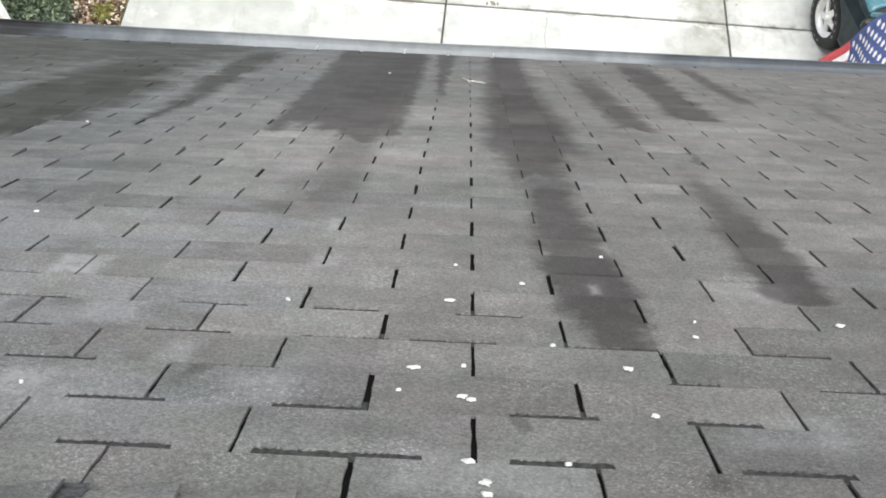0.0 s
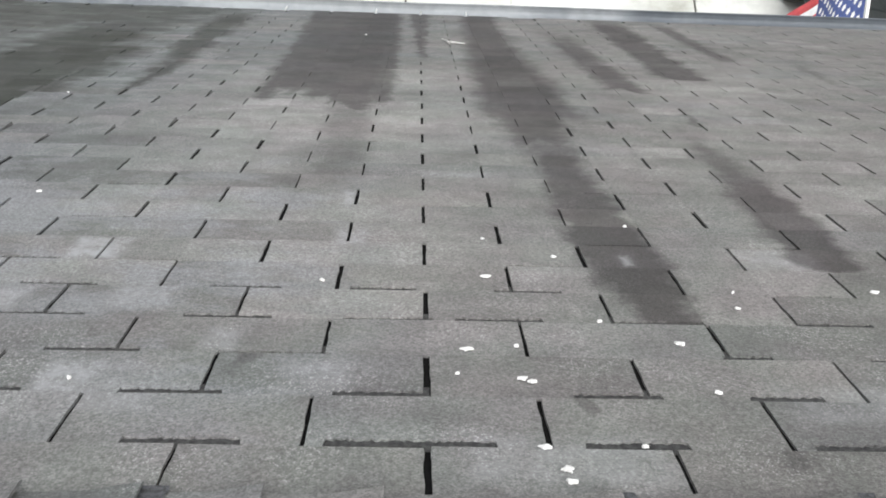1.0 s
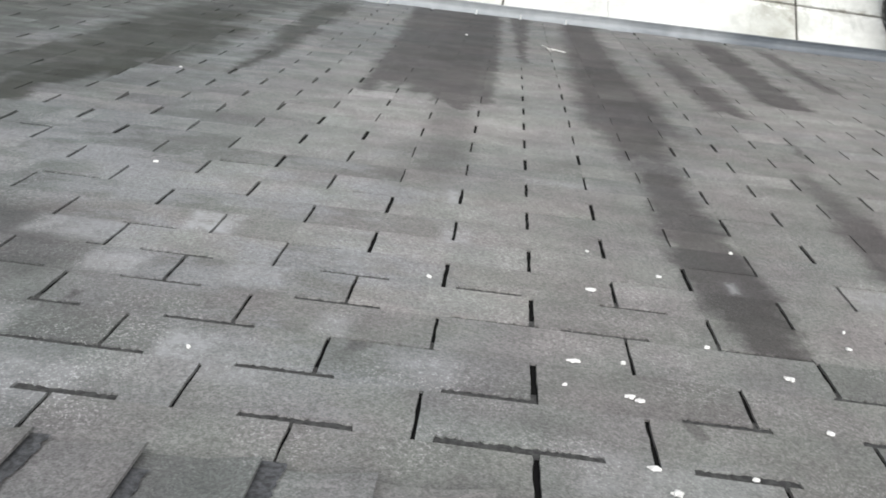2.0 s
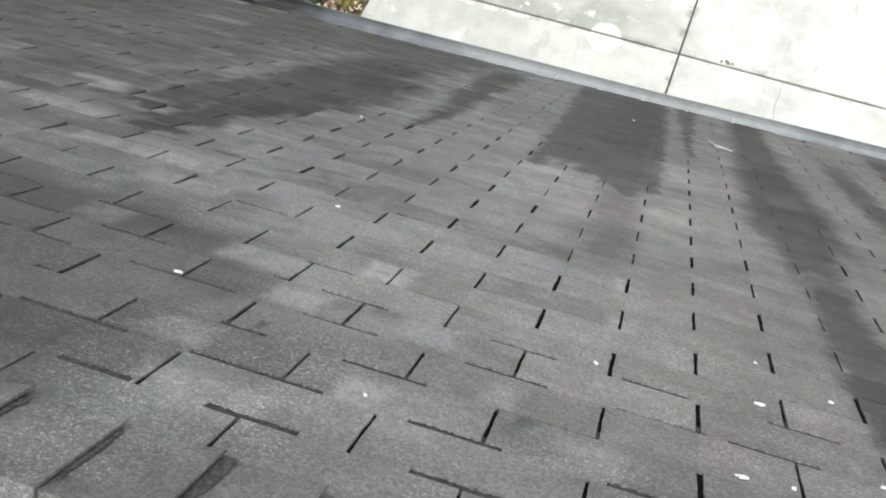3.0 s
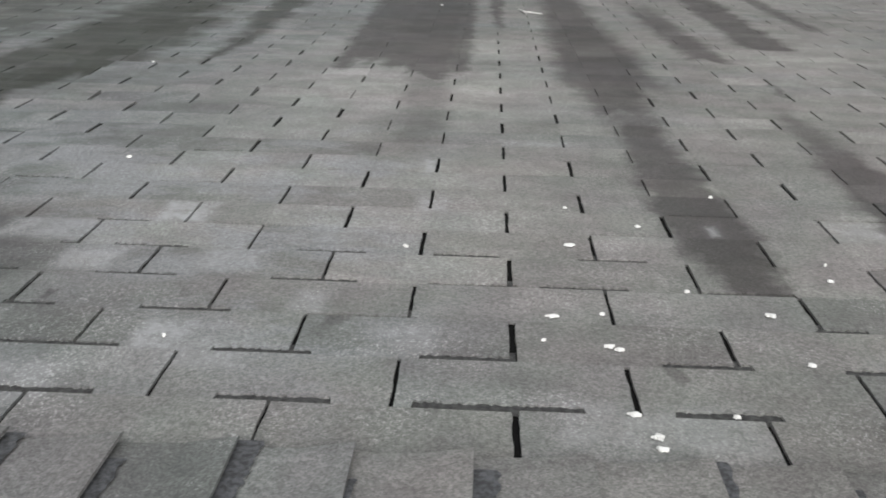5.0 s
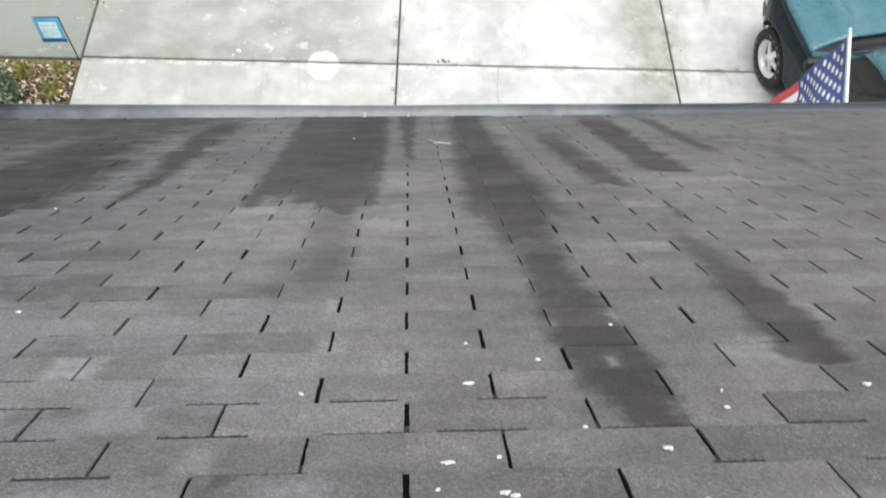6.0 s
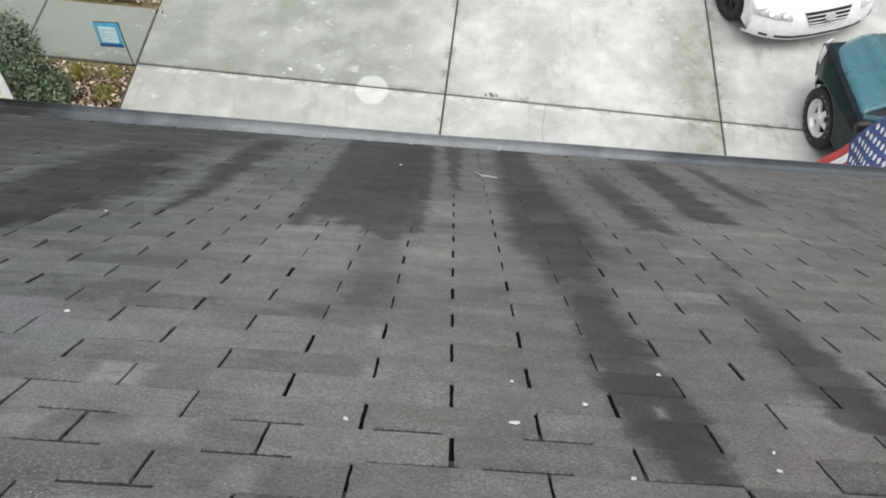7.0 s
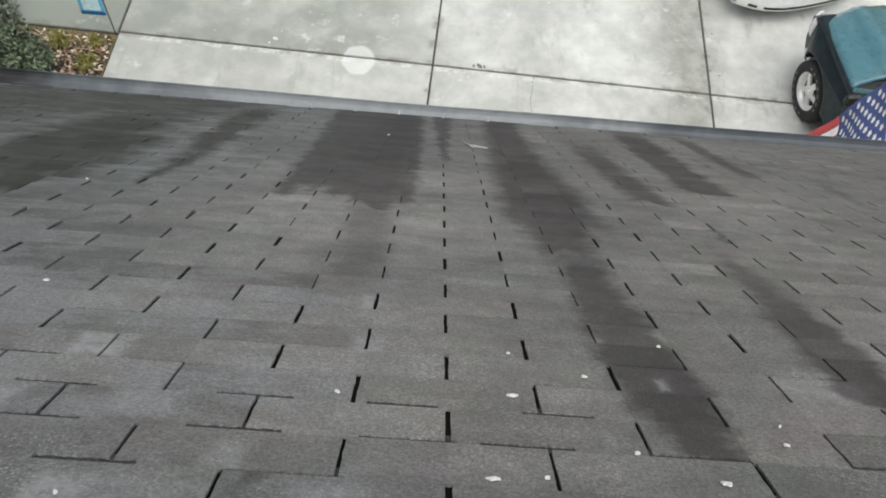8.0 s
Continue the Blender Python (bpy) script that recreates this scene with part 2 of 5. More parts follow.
    # each tab's own tone, in joined or single tabs alike
    own = n.math("FRACT", n.math("ADD", n.any_random(), n.island()))
    tone = n.span(own, 0.0, 1.0, 0.88, 1.10, False)
    tone = n.math("ADD", n.math("MULTIPLY", n.math("SUBTRACT", tone, 1.0), n.math("MULTIPLY", n.span(r, 0.8, 2.6, 1.1, 0.4), n.span(x, -0.2, -0.9, 1.0, 2.1))), 1.0)
    cloud = n.span(n.noise(q, 2.2, 4.0, 0.6), 0.3, 0.7, 0.84, 1.16)
    blot = n.span(n.noise(q, 14.0, 4.0, 0.65), 0.3, 0.72, 0.92, 1.12)
    scuff = n.noise(n.vec("MULTIPLY", q, (3.5, 11.0, 3.0)), 1.0, 4.0, 0.62)
    scuff = n.math("ADD", n.math("MULTIPLY", n.span(scuff, 0.34, 0.70, -0.20, 0.32), n.math("ADD", n.math("MULTIPLY", rough_side, 0.75), 0.25)), 1.0)
    split = n.tree.nodes.new("ShaderNodeSeparateColor")
    n.put(split.inputs[0], n.cells(q, 430.0))
    grit = n.noise(q, 130.0, 4.0, 0.75)
    grain = n.math("MULTIPLY", n.span(split.outputs[0], 0.0, 1.0, 0.72, 1.28, False), n.span(grit, 0.34, 0.68, 0.80, 1.20))
    west = n.math("MULTIPLY", n.span(x, -0.35, -1.0), n.span(r, 0.75, 0.1))
    worn = n.math("ADD", n.span(n.noise(q, 7.0, 4.0, 0.6), 0.44, 0.68, 0.0, 0.7), n.math("MULTIPLY", west, n.span(n.noise(q, 5.0, 4.0), 0.40, 0.62, 0.0, 0.5)))
    tiny = n.tree.nodes.new("ShaderNodeSeparateColor")
    n.put(tiny.inputs[0], n.cells(q, 480.0))
    worn = n.math("ADD", worn, n.math("MULTIPLY", pale, 1.2))
    speck = n.math("MULTIPLY", n.math("MULTIPLY", n.span(tiny.outputs[1], 0.78, 0.92, 0.0, 0.9), n.span(grit, 0.44, 0.54, 0.0, 1.0)), worn)
    printed = n.math("MULTIPLY", n.span(print_through, 0.0, 0.86, 0.93, 1.05, False), n.span(print_through, 0.90, 0.99, 1.0, 1.16))
    value = n.math("MULTIPLY", n.math("MULTIPLY", n.math("MULTIPLY", tone, scuff), cloud), n.math("MULTIPLY", n.math("MULTIPLY", blot, printed), grain))
    # brightness is set through the tint: darker towards low x
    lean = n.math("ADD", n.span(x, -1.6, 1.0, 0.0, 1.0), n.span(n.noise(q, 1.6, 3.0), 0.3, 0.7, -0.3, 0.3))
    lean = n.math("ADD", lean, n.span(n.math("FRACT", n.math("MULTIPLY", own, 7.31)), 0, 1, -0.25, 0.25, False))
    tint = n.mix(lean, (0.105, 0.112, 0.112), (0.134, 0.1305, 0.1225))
    tint = n.mix(n.math("MULTIPLY", paled, 1.0), tint, (0.228, 0.223, 0.208))
    hue = n.span(n.noise(n.vec("ADD", q, (31.0, 7.0, 0.0)), 5.5, 4.0, 0.6), 0.32, 0.68)
    tint = n.mix(1.0, tint, n.mix(hue, (0.975, 1.015, 0.99), (1.025, 0.982, 1.015)), "MULTIPLY")
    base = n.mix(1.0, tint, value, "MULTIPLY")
    dark = n.math("MULTIPLY", dark, n.span(pale, 0.3, 0.9, 1.0, 0.35))
    base = n.mix(speck, base, (0.40, 0.40, 0.395))
    base = n.mix(n.math("MULTIPLY", pale, n.span(n.noise(q, 26.0, 4.0, 0.65), 0.32, 0.66, 0.25, 1.0)), base, (0.285, 0.290, 0.294))
    # granules scoured off the western side leave it bluish and blotchy
    scoured = n.math("MULTIPLY", n.math("MULTIPLY", n.span(x, -0.10, -0.55), n.span(x, -1.9, -1.3)), n.span(r, 1.9, 1.0))
    scoured = n.math("MULTIPLY", scoured, n.span(n.math("ADD", x, r), -0.65, -0.20))
    scoured = n.math("MULTIPLY", scoured, n.span(n.noise(n.vec("MULTIPLY", q, (1.0, 1.7, 1.0)), 4.2, 5.0, 0.68), 0.44, 0.62, 0.0, 0.68))
    base = n.mix(scoured, base, n.mix(1.0, (0.205, 0.212, 0.220), grain, "MULTIPLY"))
    green = n.span(x, -1.4, -0.95, 1.0, 0.0)
    stain = n.mix(green, (0.285, 0.262, 0.272), (0.185, 0.20, 0.165))
    if stained:
        base = n.mix(dark, base, n.mix(1.0, base, stain, "MULTIPLY"))
    n.bump(n.math("ADD", split.outputs[0], grit), 0.5, 0.0012)
    return n.finish(base, n.span(grit, 0.3, 0.7, 0.82, 0.95))


def concrete_material(name, tone):
    n = Nodes(name)
    p = n.position()
    own = n.span(n.any_random(), 0, 1, 0.93, 1.05, False)
    big = n.span(n.noise(p, 0.9, 5.0, 0.6), 0.32, 0.68, 0.78, 1.12)
    mid = n.span(n.noise(p, 4.0, 5.0, 0.65), 0.3, 0.7, 0.89, 1.07)
    grain = n.span(n.noise(p, 160.0, 2.0), 0.3, 0.7, 0.93, 1.06)
    base = n.mix(1.0, tone, n.math("MULTIPLY", n.math("MULTIPLY", own, big), n.math("MULTIPLY", mid, grain)), "MULTIPLY")
    streak = n.noise(n.vec("MULTIPLY", p, (1.6, 0.5, 1.0)), 3.0, 5.0, 0.7)
    base = n.mix(n.span(streak, 0.54, 0.74, 0.0, 0.55), base, (0.27, 0.275, 0.25))
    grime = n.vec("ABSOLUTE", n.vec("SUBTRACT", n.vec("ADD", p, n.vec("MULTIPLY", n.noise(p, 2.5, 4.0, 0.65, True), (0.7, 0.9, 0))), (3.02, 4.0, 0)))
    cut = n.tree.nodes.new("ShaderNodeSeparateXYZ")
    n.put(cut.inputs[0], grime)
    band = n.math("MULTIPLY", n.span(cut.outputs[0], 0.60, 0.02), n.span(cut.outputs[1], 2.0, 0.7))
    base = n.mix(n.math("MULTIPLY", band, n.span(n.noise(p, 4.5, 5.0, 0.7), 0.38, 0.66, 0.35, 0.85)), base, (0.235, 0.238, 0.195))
    edge = n.vec("ABSOLUTE", n.vec("SUBTRACT", n.vec("ADD", p, n.vec("MULTIPLY", n.noise(p, 1.7, 4.0, 0.65, True), (1.2, 1.0, 0))), (-2.75, 5.2, 0)))
    cut = n.tree.nodes.new("ShaderNodeSeparateXYZ")
    n.put(cut.inputs[0], edge)
    band = n.math("MULTIPLY", n.span(cut.outputs[0], 3.7, 2.0), n.span(cut.outputs[1], 3.1, 1.6))
    along = n.vec("DOT_PRODUCT", p, (0.0454, 0.999, 0.0))
    band = n.math("MULTIPLY", band, n.span(along, 3.150, 3.175, 0.55, 1.0))
    blotch = n.span(n.noise(p, 1.9, 5.0, 0.62), 0.36, 0.66, 0.60, 0.98)
    base = n.mix(n.math("MULTIPLY", band, blotch), base, (0.255, 0.272, 0.238))
    # lime bloom in loose flecks, and a pale crust below the cross joint
    bloom = n.math("MULTIPLY", n.span(n.noise(p, 5.0, 4.0, 0.6), 0.58, 0.72, 0.0, 0.6), n.span(n.noise(p, 0.7, 2.0), 0.42, 0.60))
    base = n.mix(bloom, base, (0.66, 0.67, 0.66))
    crust = n.math("MULTIPLY", n.span(n.math("ABSOLUTE", n.math("SUBTRACT", along, 3.11)), 0.05, 0.01), n.span(n.noise(p, 6.0, 4.0, 0.7), 0.45, 0.62, 0.0, 0.6))
    base = n.mix(crust, base, (0.68, 0.68, 0.66))
    spots = n.span(n.noise(p, 11.0, 2.0, 0.5), 0.70, 0.76, 0.0, 0.35)
    base = n.mix(spots, base, (0.62, 0.62, 0.59))
    # ragged dirt washed along the joints
    for way, at_ in (((0.0454, 0.999, 0.0), 3.165), ((0.999, -0.0454, 0.0), -0.425), ((0.999, -0.0454, 0.0), 2.70)):
        off = n.math("ABSOLUTE", n.math("SUBTRACT", n.vec("DOT_PRODUCT", p, way), at_))
        smear = n.math("MULTIPLY", n.span(off, 0.10, 0.012), n.span(n.noise(p, 3.5, 5.0, 0.7), 0.46, 0.68, 0.0, 0.75))
        base = n.mix(smear, base, (0.17, 0.16, 0.13))
    # a pale round scrubbed patch with a ragged rim
    d = n.vec("LENGTH", n.vec("MULTIPLY", n.vec("SUBTRACT", n.vec("ADD", p, n.vec("MULTIPLY", n.noise(p, 6.0, 3.0, 0.6, True), (0.07, 0.07, 0.0))), (-1.075, 3.215, 0)), (1, 0.85, 0)))
    base = n.mix(n.span(d, 0.20, 0.165, 0.0, 0.5), base, (0.74, 0.75, 0.73))
    n.bump(n.noise(p, 160.0, 3.0), 0.25, 0.001)
    return n.finish(base, 0.8)


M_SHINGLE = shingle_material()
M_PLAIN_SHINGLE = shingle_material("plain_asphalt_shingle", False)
M_BUTT_SHADE = simple("butt_shade_strip", (0.036, 0.036, 0.035), 0.95, scale=120, vary=0.5)
# dark tone that stands for the shadow of the raised cap ends
M_CAP_SHADOW = simple("cap_shadow_grey", (0.050, 0.052, 0.056), 0.9, scale=150, vary=0.5, bump=0.001)
M_TAR = simple("tar_underlay", (0.004, 0.004, 0.004), 0.95, scale=60)
M_TAR.node_tree.nodes["Principled BSDF"].inputs["Specular IOR Level"].default_value = 0.1
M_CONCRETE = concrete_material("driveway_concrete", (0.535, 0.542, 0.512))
M_OLD_CONCRETE = concrete_material("older_grey_concrete", (0.255, 0.285, 0.245))
M_JOINT = simple("joint_dirt", (0.075, 0.07, 0.06), 0.95, scale=12, vary=0.4)
M_SIDING = simple("cream_siding", (0.88, 0.86, 0.71), 0.7, scale=3, vary=0.06)
M_TRIM = simple("white_trim_paint", (0.93, 0.93, 0.93), 0.55, scale=6, vary=0.05)


def dirt_and_shade_material():
    """Leaf dirt, grey-brown; the wing's shade is put in as black at that end."""
    n = Nodes("gutter_dirt_shade")
    p = n.position()
    x = n.math("ADD", n.vec("DOT_PRODUCT", p, (1, 0, 0)), n.span(n.noise(p, 6.0, 3.0), 0.3, 0.7, -0.15, 0.15))
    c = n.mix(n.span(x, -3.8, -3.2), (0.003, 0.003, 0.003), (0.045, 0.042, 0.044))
    n.bump(n.noise(p, 60.0, 4.0), 0.6, 0.01)
    n.bsdf.inputs["Specular IOR Level"].default_value = 0.05
    return n.finish(c, 0.9)


M_GUTTER_IN = dirt_and_shade_material()
M_DRIP = simple("dark_drip_edge", (0.05, 0.05, 0.052), 0.8, scale=10, vary=0.3)
M_FLASHING = simple("weathered_pale_flashing", (0.42, 0.41, 0.36), 0.7, scale=8, vary=0.25)
M_NAIL = simple("galvanised_spike", (0.55, 0.55, 0.53), 0.45, 0.6)
M_CHIP = simple("white_paint_chip", (0.60, 0.60, 0.58), 0.7, vary=0.08)
M_TWIG = simple("bleached_twig", (0.46, 0.45, 0.43), 0.8)


def gutter_material():
    """Blue-grey paint, paler in the middle, darker towards both ends."""
    n = Nodes("grey_painted_gutter")
    p = n.position()
    x = n.math("ADD", n.vec("DOT_PRODUCT", p, (1, 0, 0)), n.span(n.noise(p, 2.0, 3.0), 0.3, 0.7, -0.4, 0.4))
    end_dark = n.math("MAXIMUM", n.span(x, 0.4, 1.7, 0.0, 0.92), n.span(x, -1.2, -3.0, 0.0, 0.95))
    c = n.mix(end_dark, (0.235, 0.250, 0.258), (0.064, 0.075, 0.088))
    # near black by the wing: dirt and the wing's shade in one colour
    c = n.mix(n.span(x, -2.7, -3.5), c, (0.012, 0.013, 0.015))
    c = n.mix(1.0, c, n.span(n.noise(p, 12.0, 4.0, 0.6), 0.3, 0.7, 0.90, 1.07), "MULTIPLY")
    return n.finish(c, 0.6)


M_GUTTER = gutter_material()


def yard_material():
    n = Nodes("dry_lawn")
    p = n.position()
    a = n.noise(p, 2.5, 5.0, 0.65)
    b = n.noise(p, 60.0, 4.0, 0.7)
    c = n.mix(n.span(a, 0.35, 0.65), (0.16, 0.13, 0.065), (0.10, 0.11, 0.035))
    c = n.mix(n.span(b, 0.35, 0.7), c, (0.27, 0.22, 0.12))
    n.bump(b, 0.8, 0.03)
    return n.finish(c, 0.95)


def soil_material():
    n = Nodes("leafy_soil")
    p = n.position()
    c = n.mix(n.span(n.noise(p, 25.0, 5.0, 0.7), 0.35, 0.65), (0.022, 0.017, 0.012), (0.08, 0.057, 0.037))
    n.bump(n.noise(p, 40.0, 4.0), 0.9, 0.03)
    return n.finish(c, 0.95)


def leaf_material(name, colours, rough=0.7):
    n = Nodes(name)
    own = n.island()
    ramp = n.tree.nodes.new("ShaderNodeValToRGB")
    ramp.color_ramp.interpolation = "CONSTANT"
    while len(ramp.color_ramp.elements) < len(colours):
        ramp.color_ramp.elements.new(0.5)
    for i, c in enumerate(colours):
        ramp.color_ramp.elements[i].position = i / len(colours)
        ramp.color_ramp.elements[i].color = (*c, 1)
    n.put(ramp.inputs[0], own)
    c = n.mix(1.0, ramp.outputs[0], n.span(n.noise(n.position(), 80.0), 0.3, 0.7, 0.75, 1.25), "MULTIPLY")
    return n.finish(c, rough)


M_YARD, M_SOIL = yard_material(), soil_material()
M_LITTER = leaf_material("dead_leaves", [(0.24, 0.15, 0.09), (0.44, 0.33, 0.22), (0.07, 0.045, 0.03), (0.62, 0.52, 0.40), (0.30, 0.19, 0.13), (0.11, 0.075, 0.045), (0.74, 0.66, 0.56), (0.05, 0.035, 0.025)])
M_TUFT = leaf_material("yellow_grass", [(0.28, 0.24, 0.05), (0.20, 0.22, 0.05), (0.36, 0.30, 0.09), (0.14, 0.17, 0.04)])
M_BUSH = leaf_material("evergreen_leaves", [(0.045, 0.075, 0.035), (0.085, 0.125, 0.06), (0.20, 0.25, 0.15), (0.025, 0.04, 0.02), (0.13, 0.16, 0.10)], 0.55)
M_GREY_BUSH = leaf_material("grey_green_leaves", [(0.20, 0.225, 0.17), (0.15, 0.17, 0.125), (0.25, 0.27, 0.21), (0.10, 0.115, 0.08)], 0.7)
M_BARK = simple("shrub_bark", (0.08, 0.06, 0.045), 0.9, scale=30)


# ---- mesh helpers ----
def part(name, bm, material, parent=None, label=""):
    """One mesh object under a thing or a part, in world coordinates of its parent."""
    me = bpy.data.meshes.new(name)
    bmesh.ops.recalc_face_normals(bm, faces=bm.faces[:])
    bm.to_mesh(me)
    bm.free()
    me.materials.append(material)
    ob = new(name, me)
    ob.parent = parent
    return tagged(ob, label) if label else ob


def thing(name, m, label, category, group="", kind=""):
    ob = new(name)
    ob.empty_display_size = 0.1
    ob.matrix_world = m
    return tagged(ob, label, category, group, kind)


def smooth(ob, on=True):
    ob.data.polygons.foreach_set("use_smooth", [on] * len(ob.data.polygons))
    return ob


def box(bm, x0, x1, y0, y1, z0, z1, bevel=0.0):
    start = len(bm.verts)
    vs = [bm.verts.new((x, y, z)) for z in (z0, z1) for x, y in ((x0, y0), (x1, y0), (x1, y1), (x0, y1))]
    faces = [bm.faces.new([vs[i] for i in f]) for f in ((3, 2, 1, 0), (4, 5, 6, 7), (0, 1, 5, 4), (1, 2, 6, 5), (2, 3, 7, 6), (3, 0, 4, 7))]
    if bevel:
        edges = list({e for f in faces for e in f.edges})
        bmesh.ops.bevel(bm, geom=edges, offset=bevel, segments=2, affect="EDGES", profile=0.5)
    return bm


def tube(bm, points, radius, sides=10, cap=True):
    """A round tube through points; radius may be a list."""
    rings = []
    pts = [Vector(p) for p in points]
    for i, p in enumerate(pts):
        d = (pts[min(i + 1, len(pts) - 1)] - pts[max(i - 1, 0)]).normalized()
        a = d.orthogonal().normalized()
        b = d.cross(a)
        rad = radius[i] if isinstance(radius, (list, tuple)) else radius
        rings.append([bm.verts.new(p + rad * (cos(2 * pi * k / sides) * a + sin(2 * pi * k / sides) * b)) for k in range(sides)])
    for r0, r1 in zip(rings, rings[1:]):
        for k in range(sides):
            bm.faces.new((r0[k], r0[(k + 1) % sides], r1[(k + 1) % sides], r1[k]))
    if cap:
        bm.faces.new(rings[0][::-1])
        bm.faces.new(rings[-1])
    return bm


def lathe(bm, profile, sides=32, axis="x"):
    """Turns a profile of (along, radius) round an axis through the origin."""
    rings = []
    for a, rad in profile:
        ring = []
        for k in range(sides):
            c, s = rad * cos(2 * pi * k / sides), rad * sin(2 * pi * k / sides)
            ring.append(bm.verts.new((a, c, s) if axis == "x" else (c, s, a)))
        rings.append(ring)
    for r0, r1 in zip(rings, rings[1:]):
        for k in range(sides):
            bm.faces.new((r0[k], r0[(k + 1) % sides], r1[(k + 1) % sides], r1[k]))
    return bm


def grid_surface(bm, rows):
    """Joins rows of points into quads."""
    vs = [[bm.verts.new(p) for p in row] for row in rows]
    for a, b in zip(vs, vs[1:]):
        for i in range(len(a) - 1):
            bm.faces.new((a[i], a[i + 1], b[i + 1], b[i]))
    return vs


def thicken(ob, depth, offset=-1.0):
    mod = ob.modifiers.new("thickness", "SOLIDIFY")
    mod.thickness, mod.offset = depth, offset
    return ob


def hashed(*key):
    """A fixed random number from 0 to 1 for a key of whole numbers."""
    v = 0
    for k in key:
        v = (v * 1103515245 + (int(k) + 7919) * 12345 + 374761393) & 0x7FFFFFFF
        v ^= v >> 13
    v = (v * 1274126177) & 0x7FFFFFFF
    return ((v ^ (v >> 16)) & 0xFFFFFF) / 0xFFFFFF


# ---- ground ----
DRIVE = pose(0, 0, 0, 0, 0, -2.6)       # the slabs lie a little askew to the house
bm = bmesh.new()
span = [-400, -150, -60, -30, -18, -12, -8, -5, 0, 5, 8, 12, 18, 30, 60, 150, 400]
grid_surface(bm, [[(x, y, -0.03) for x in span] for y in span])
ground = part("ground", bm, M_YARD)
tagged(ground, "dry tan lawn with sparse green grass", "lawn", kind="structure")

driveway = thing("driveway", DRIVE, "pale weathered concrete driveway with dark joints", "driveway", kind="structure")
bm = bmesh.new()
box(bm, -3.99, 5.32, -0.5, 20.0, -0.12, -0.018)
part("joint_bed", bm, M_JOINT, driveway, "dirt-filled joints between the slabs")
SLAB_X, SLAB_Y = (-3.985, -0.418, 2.725, 5.33), (-0.55, 3.165, 6.82, 10.5, 14.2, 17.9)


def slab(x0, x1, y0, y1, parent, material=None, lean0=0.0, lean1=0.0):
    """A slab with a joint round it; lean0 and lean1: how far its left and right side swing out for each metre along y."""
    bm = bmesh.new()
    g = 0.012
    box(bm, x0 + g, x1 - g, y0 + g, y1 - g, -0.10, 0.0)
    for v in bm.verts:
        v.co.x += (lean0 if v.co.x < (x0 + x1) / 2 else lean1) * (v.co.y - SLAB_Y[1])
    top = [e for e in bm.edges if all(v.co.z > -0.01 for v in e.verts)]
    bmesh.ops.bevel(bm, geom=top, offset=0.006, segments=2, affect="EDGES")
    return part("slab", bm, material or M_CONCRETE, parent)


LEAN = {2.725: -0.034}          # this joint is not square to the others
for y0, y1 in zip(SLAB_Y, SLAB_Y[1:]):
    for x0, x1 in zip(SLAB_X, SLAB_X[1:]):
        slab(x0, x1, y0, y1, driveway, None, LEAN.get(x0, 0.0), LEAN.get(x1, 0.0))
# hairline crack that runs from the joint towards the house
bm = bmesh.new()
rng = random.Random(4)
pts, cx = [], 0.735
for i in range(14):
    pts.append((cx + rng.uniform(-0.016, 0.016), 3.15 - i * 0.085))
    cx -= 0.004
rows = [[(x - 0.0018, y, 0.0032), (x + 0.0018, y, 0.0032)] for x, y in pts]
grid_surface(bm, rows)
part("crack", bm, M_JOINT, driveway, "hairline crack in a slab")

bm = bmesh.new()
box(bm, -7.9, -3.985, 3.14, 4.08, -0.1, -0.016)
walkway = thing("walkway", DRIVE, "grey concrete front walk beside a planting bed", "walkway", kind="structure")
part("joint_bed", bm, M_JOINT, walkway)
for x0, x1 in ((-5.33, -3.99), (-6.6, -5.33), (-7.9, -6.6)):
    slab(x0, x1, 3.14, 4.08, walkway, M_OLD_CONCRETE)


# ---- house ----
house = thing("house", Matrix(), "house with a steep grey shingle roof and cream siding", "house")
RIGHT_END = 6.4
bm = bmesh.new()
box(bm, WING_X, RIGHT_END, RIDGE_R, RUN, -0.03, -0.003)
for v in bm.verts:
    if v.co.y > 0:
        v.co.y = edge(v.co.x) - 0.012
roof = part("roof", bm, M_TAR, house, "steep grey three-tab shingle roof with dark streaks")
roof.matrix_world = ROOF

# butt-edge shadow lines cut as gaps between courses: course, from x, to x
GAPES = (
    (1, -0.568, -0.427), (0, -0.528, -0.38), (0, -0.281, -0.065), (1, -0.281, -0.146), (2, -0.714, -0.572),
    (4, -0.526, -0.4), (3, -0.542, -0.398), (4, -0.284, -0.166), (3, -0.286, -0.137), (3, -0.105, 0.04), (5, 0.0, 0.139),
    (4, -0.032, 0.089), (3, 0.148, 0.305), (2, 0.293, 0.372), (1, 0.048, 0.173), (1, 0.292, 0.398), (0, 0.043, 0.176),
    (0, 0.332, 0.477), (4, 0.467, 0.57), (3, 0.453, 0.585), (2, 0.518, 0.631), (2, -0.46, -0.291), (5, -0.709, -0.51),
)
GAPES_WEST = (
    (1, -1.2, -1.011), (3, -1.172, -0.961), (1, -0.91, -0.695), (0, -0.816, -0.68), (2, -0.925, -0.841), (4, -0.948, -0.919),
    (5, -0.933, -0.826), (4, -0.85, -0.715), (3, -0.834, -0.695), (5, -1.708, -1.538), (4, -1.568, -1.402), (3, -1.416, -1.286),
    (5, -1.404, -1.253), (4, -1.311, -1.17), (10, -1.752, -1.579), (2, -1.267, -1.236), (0, -1.038, -0.925),
)
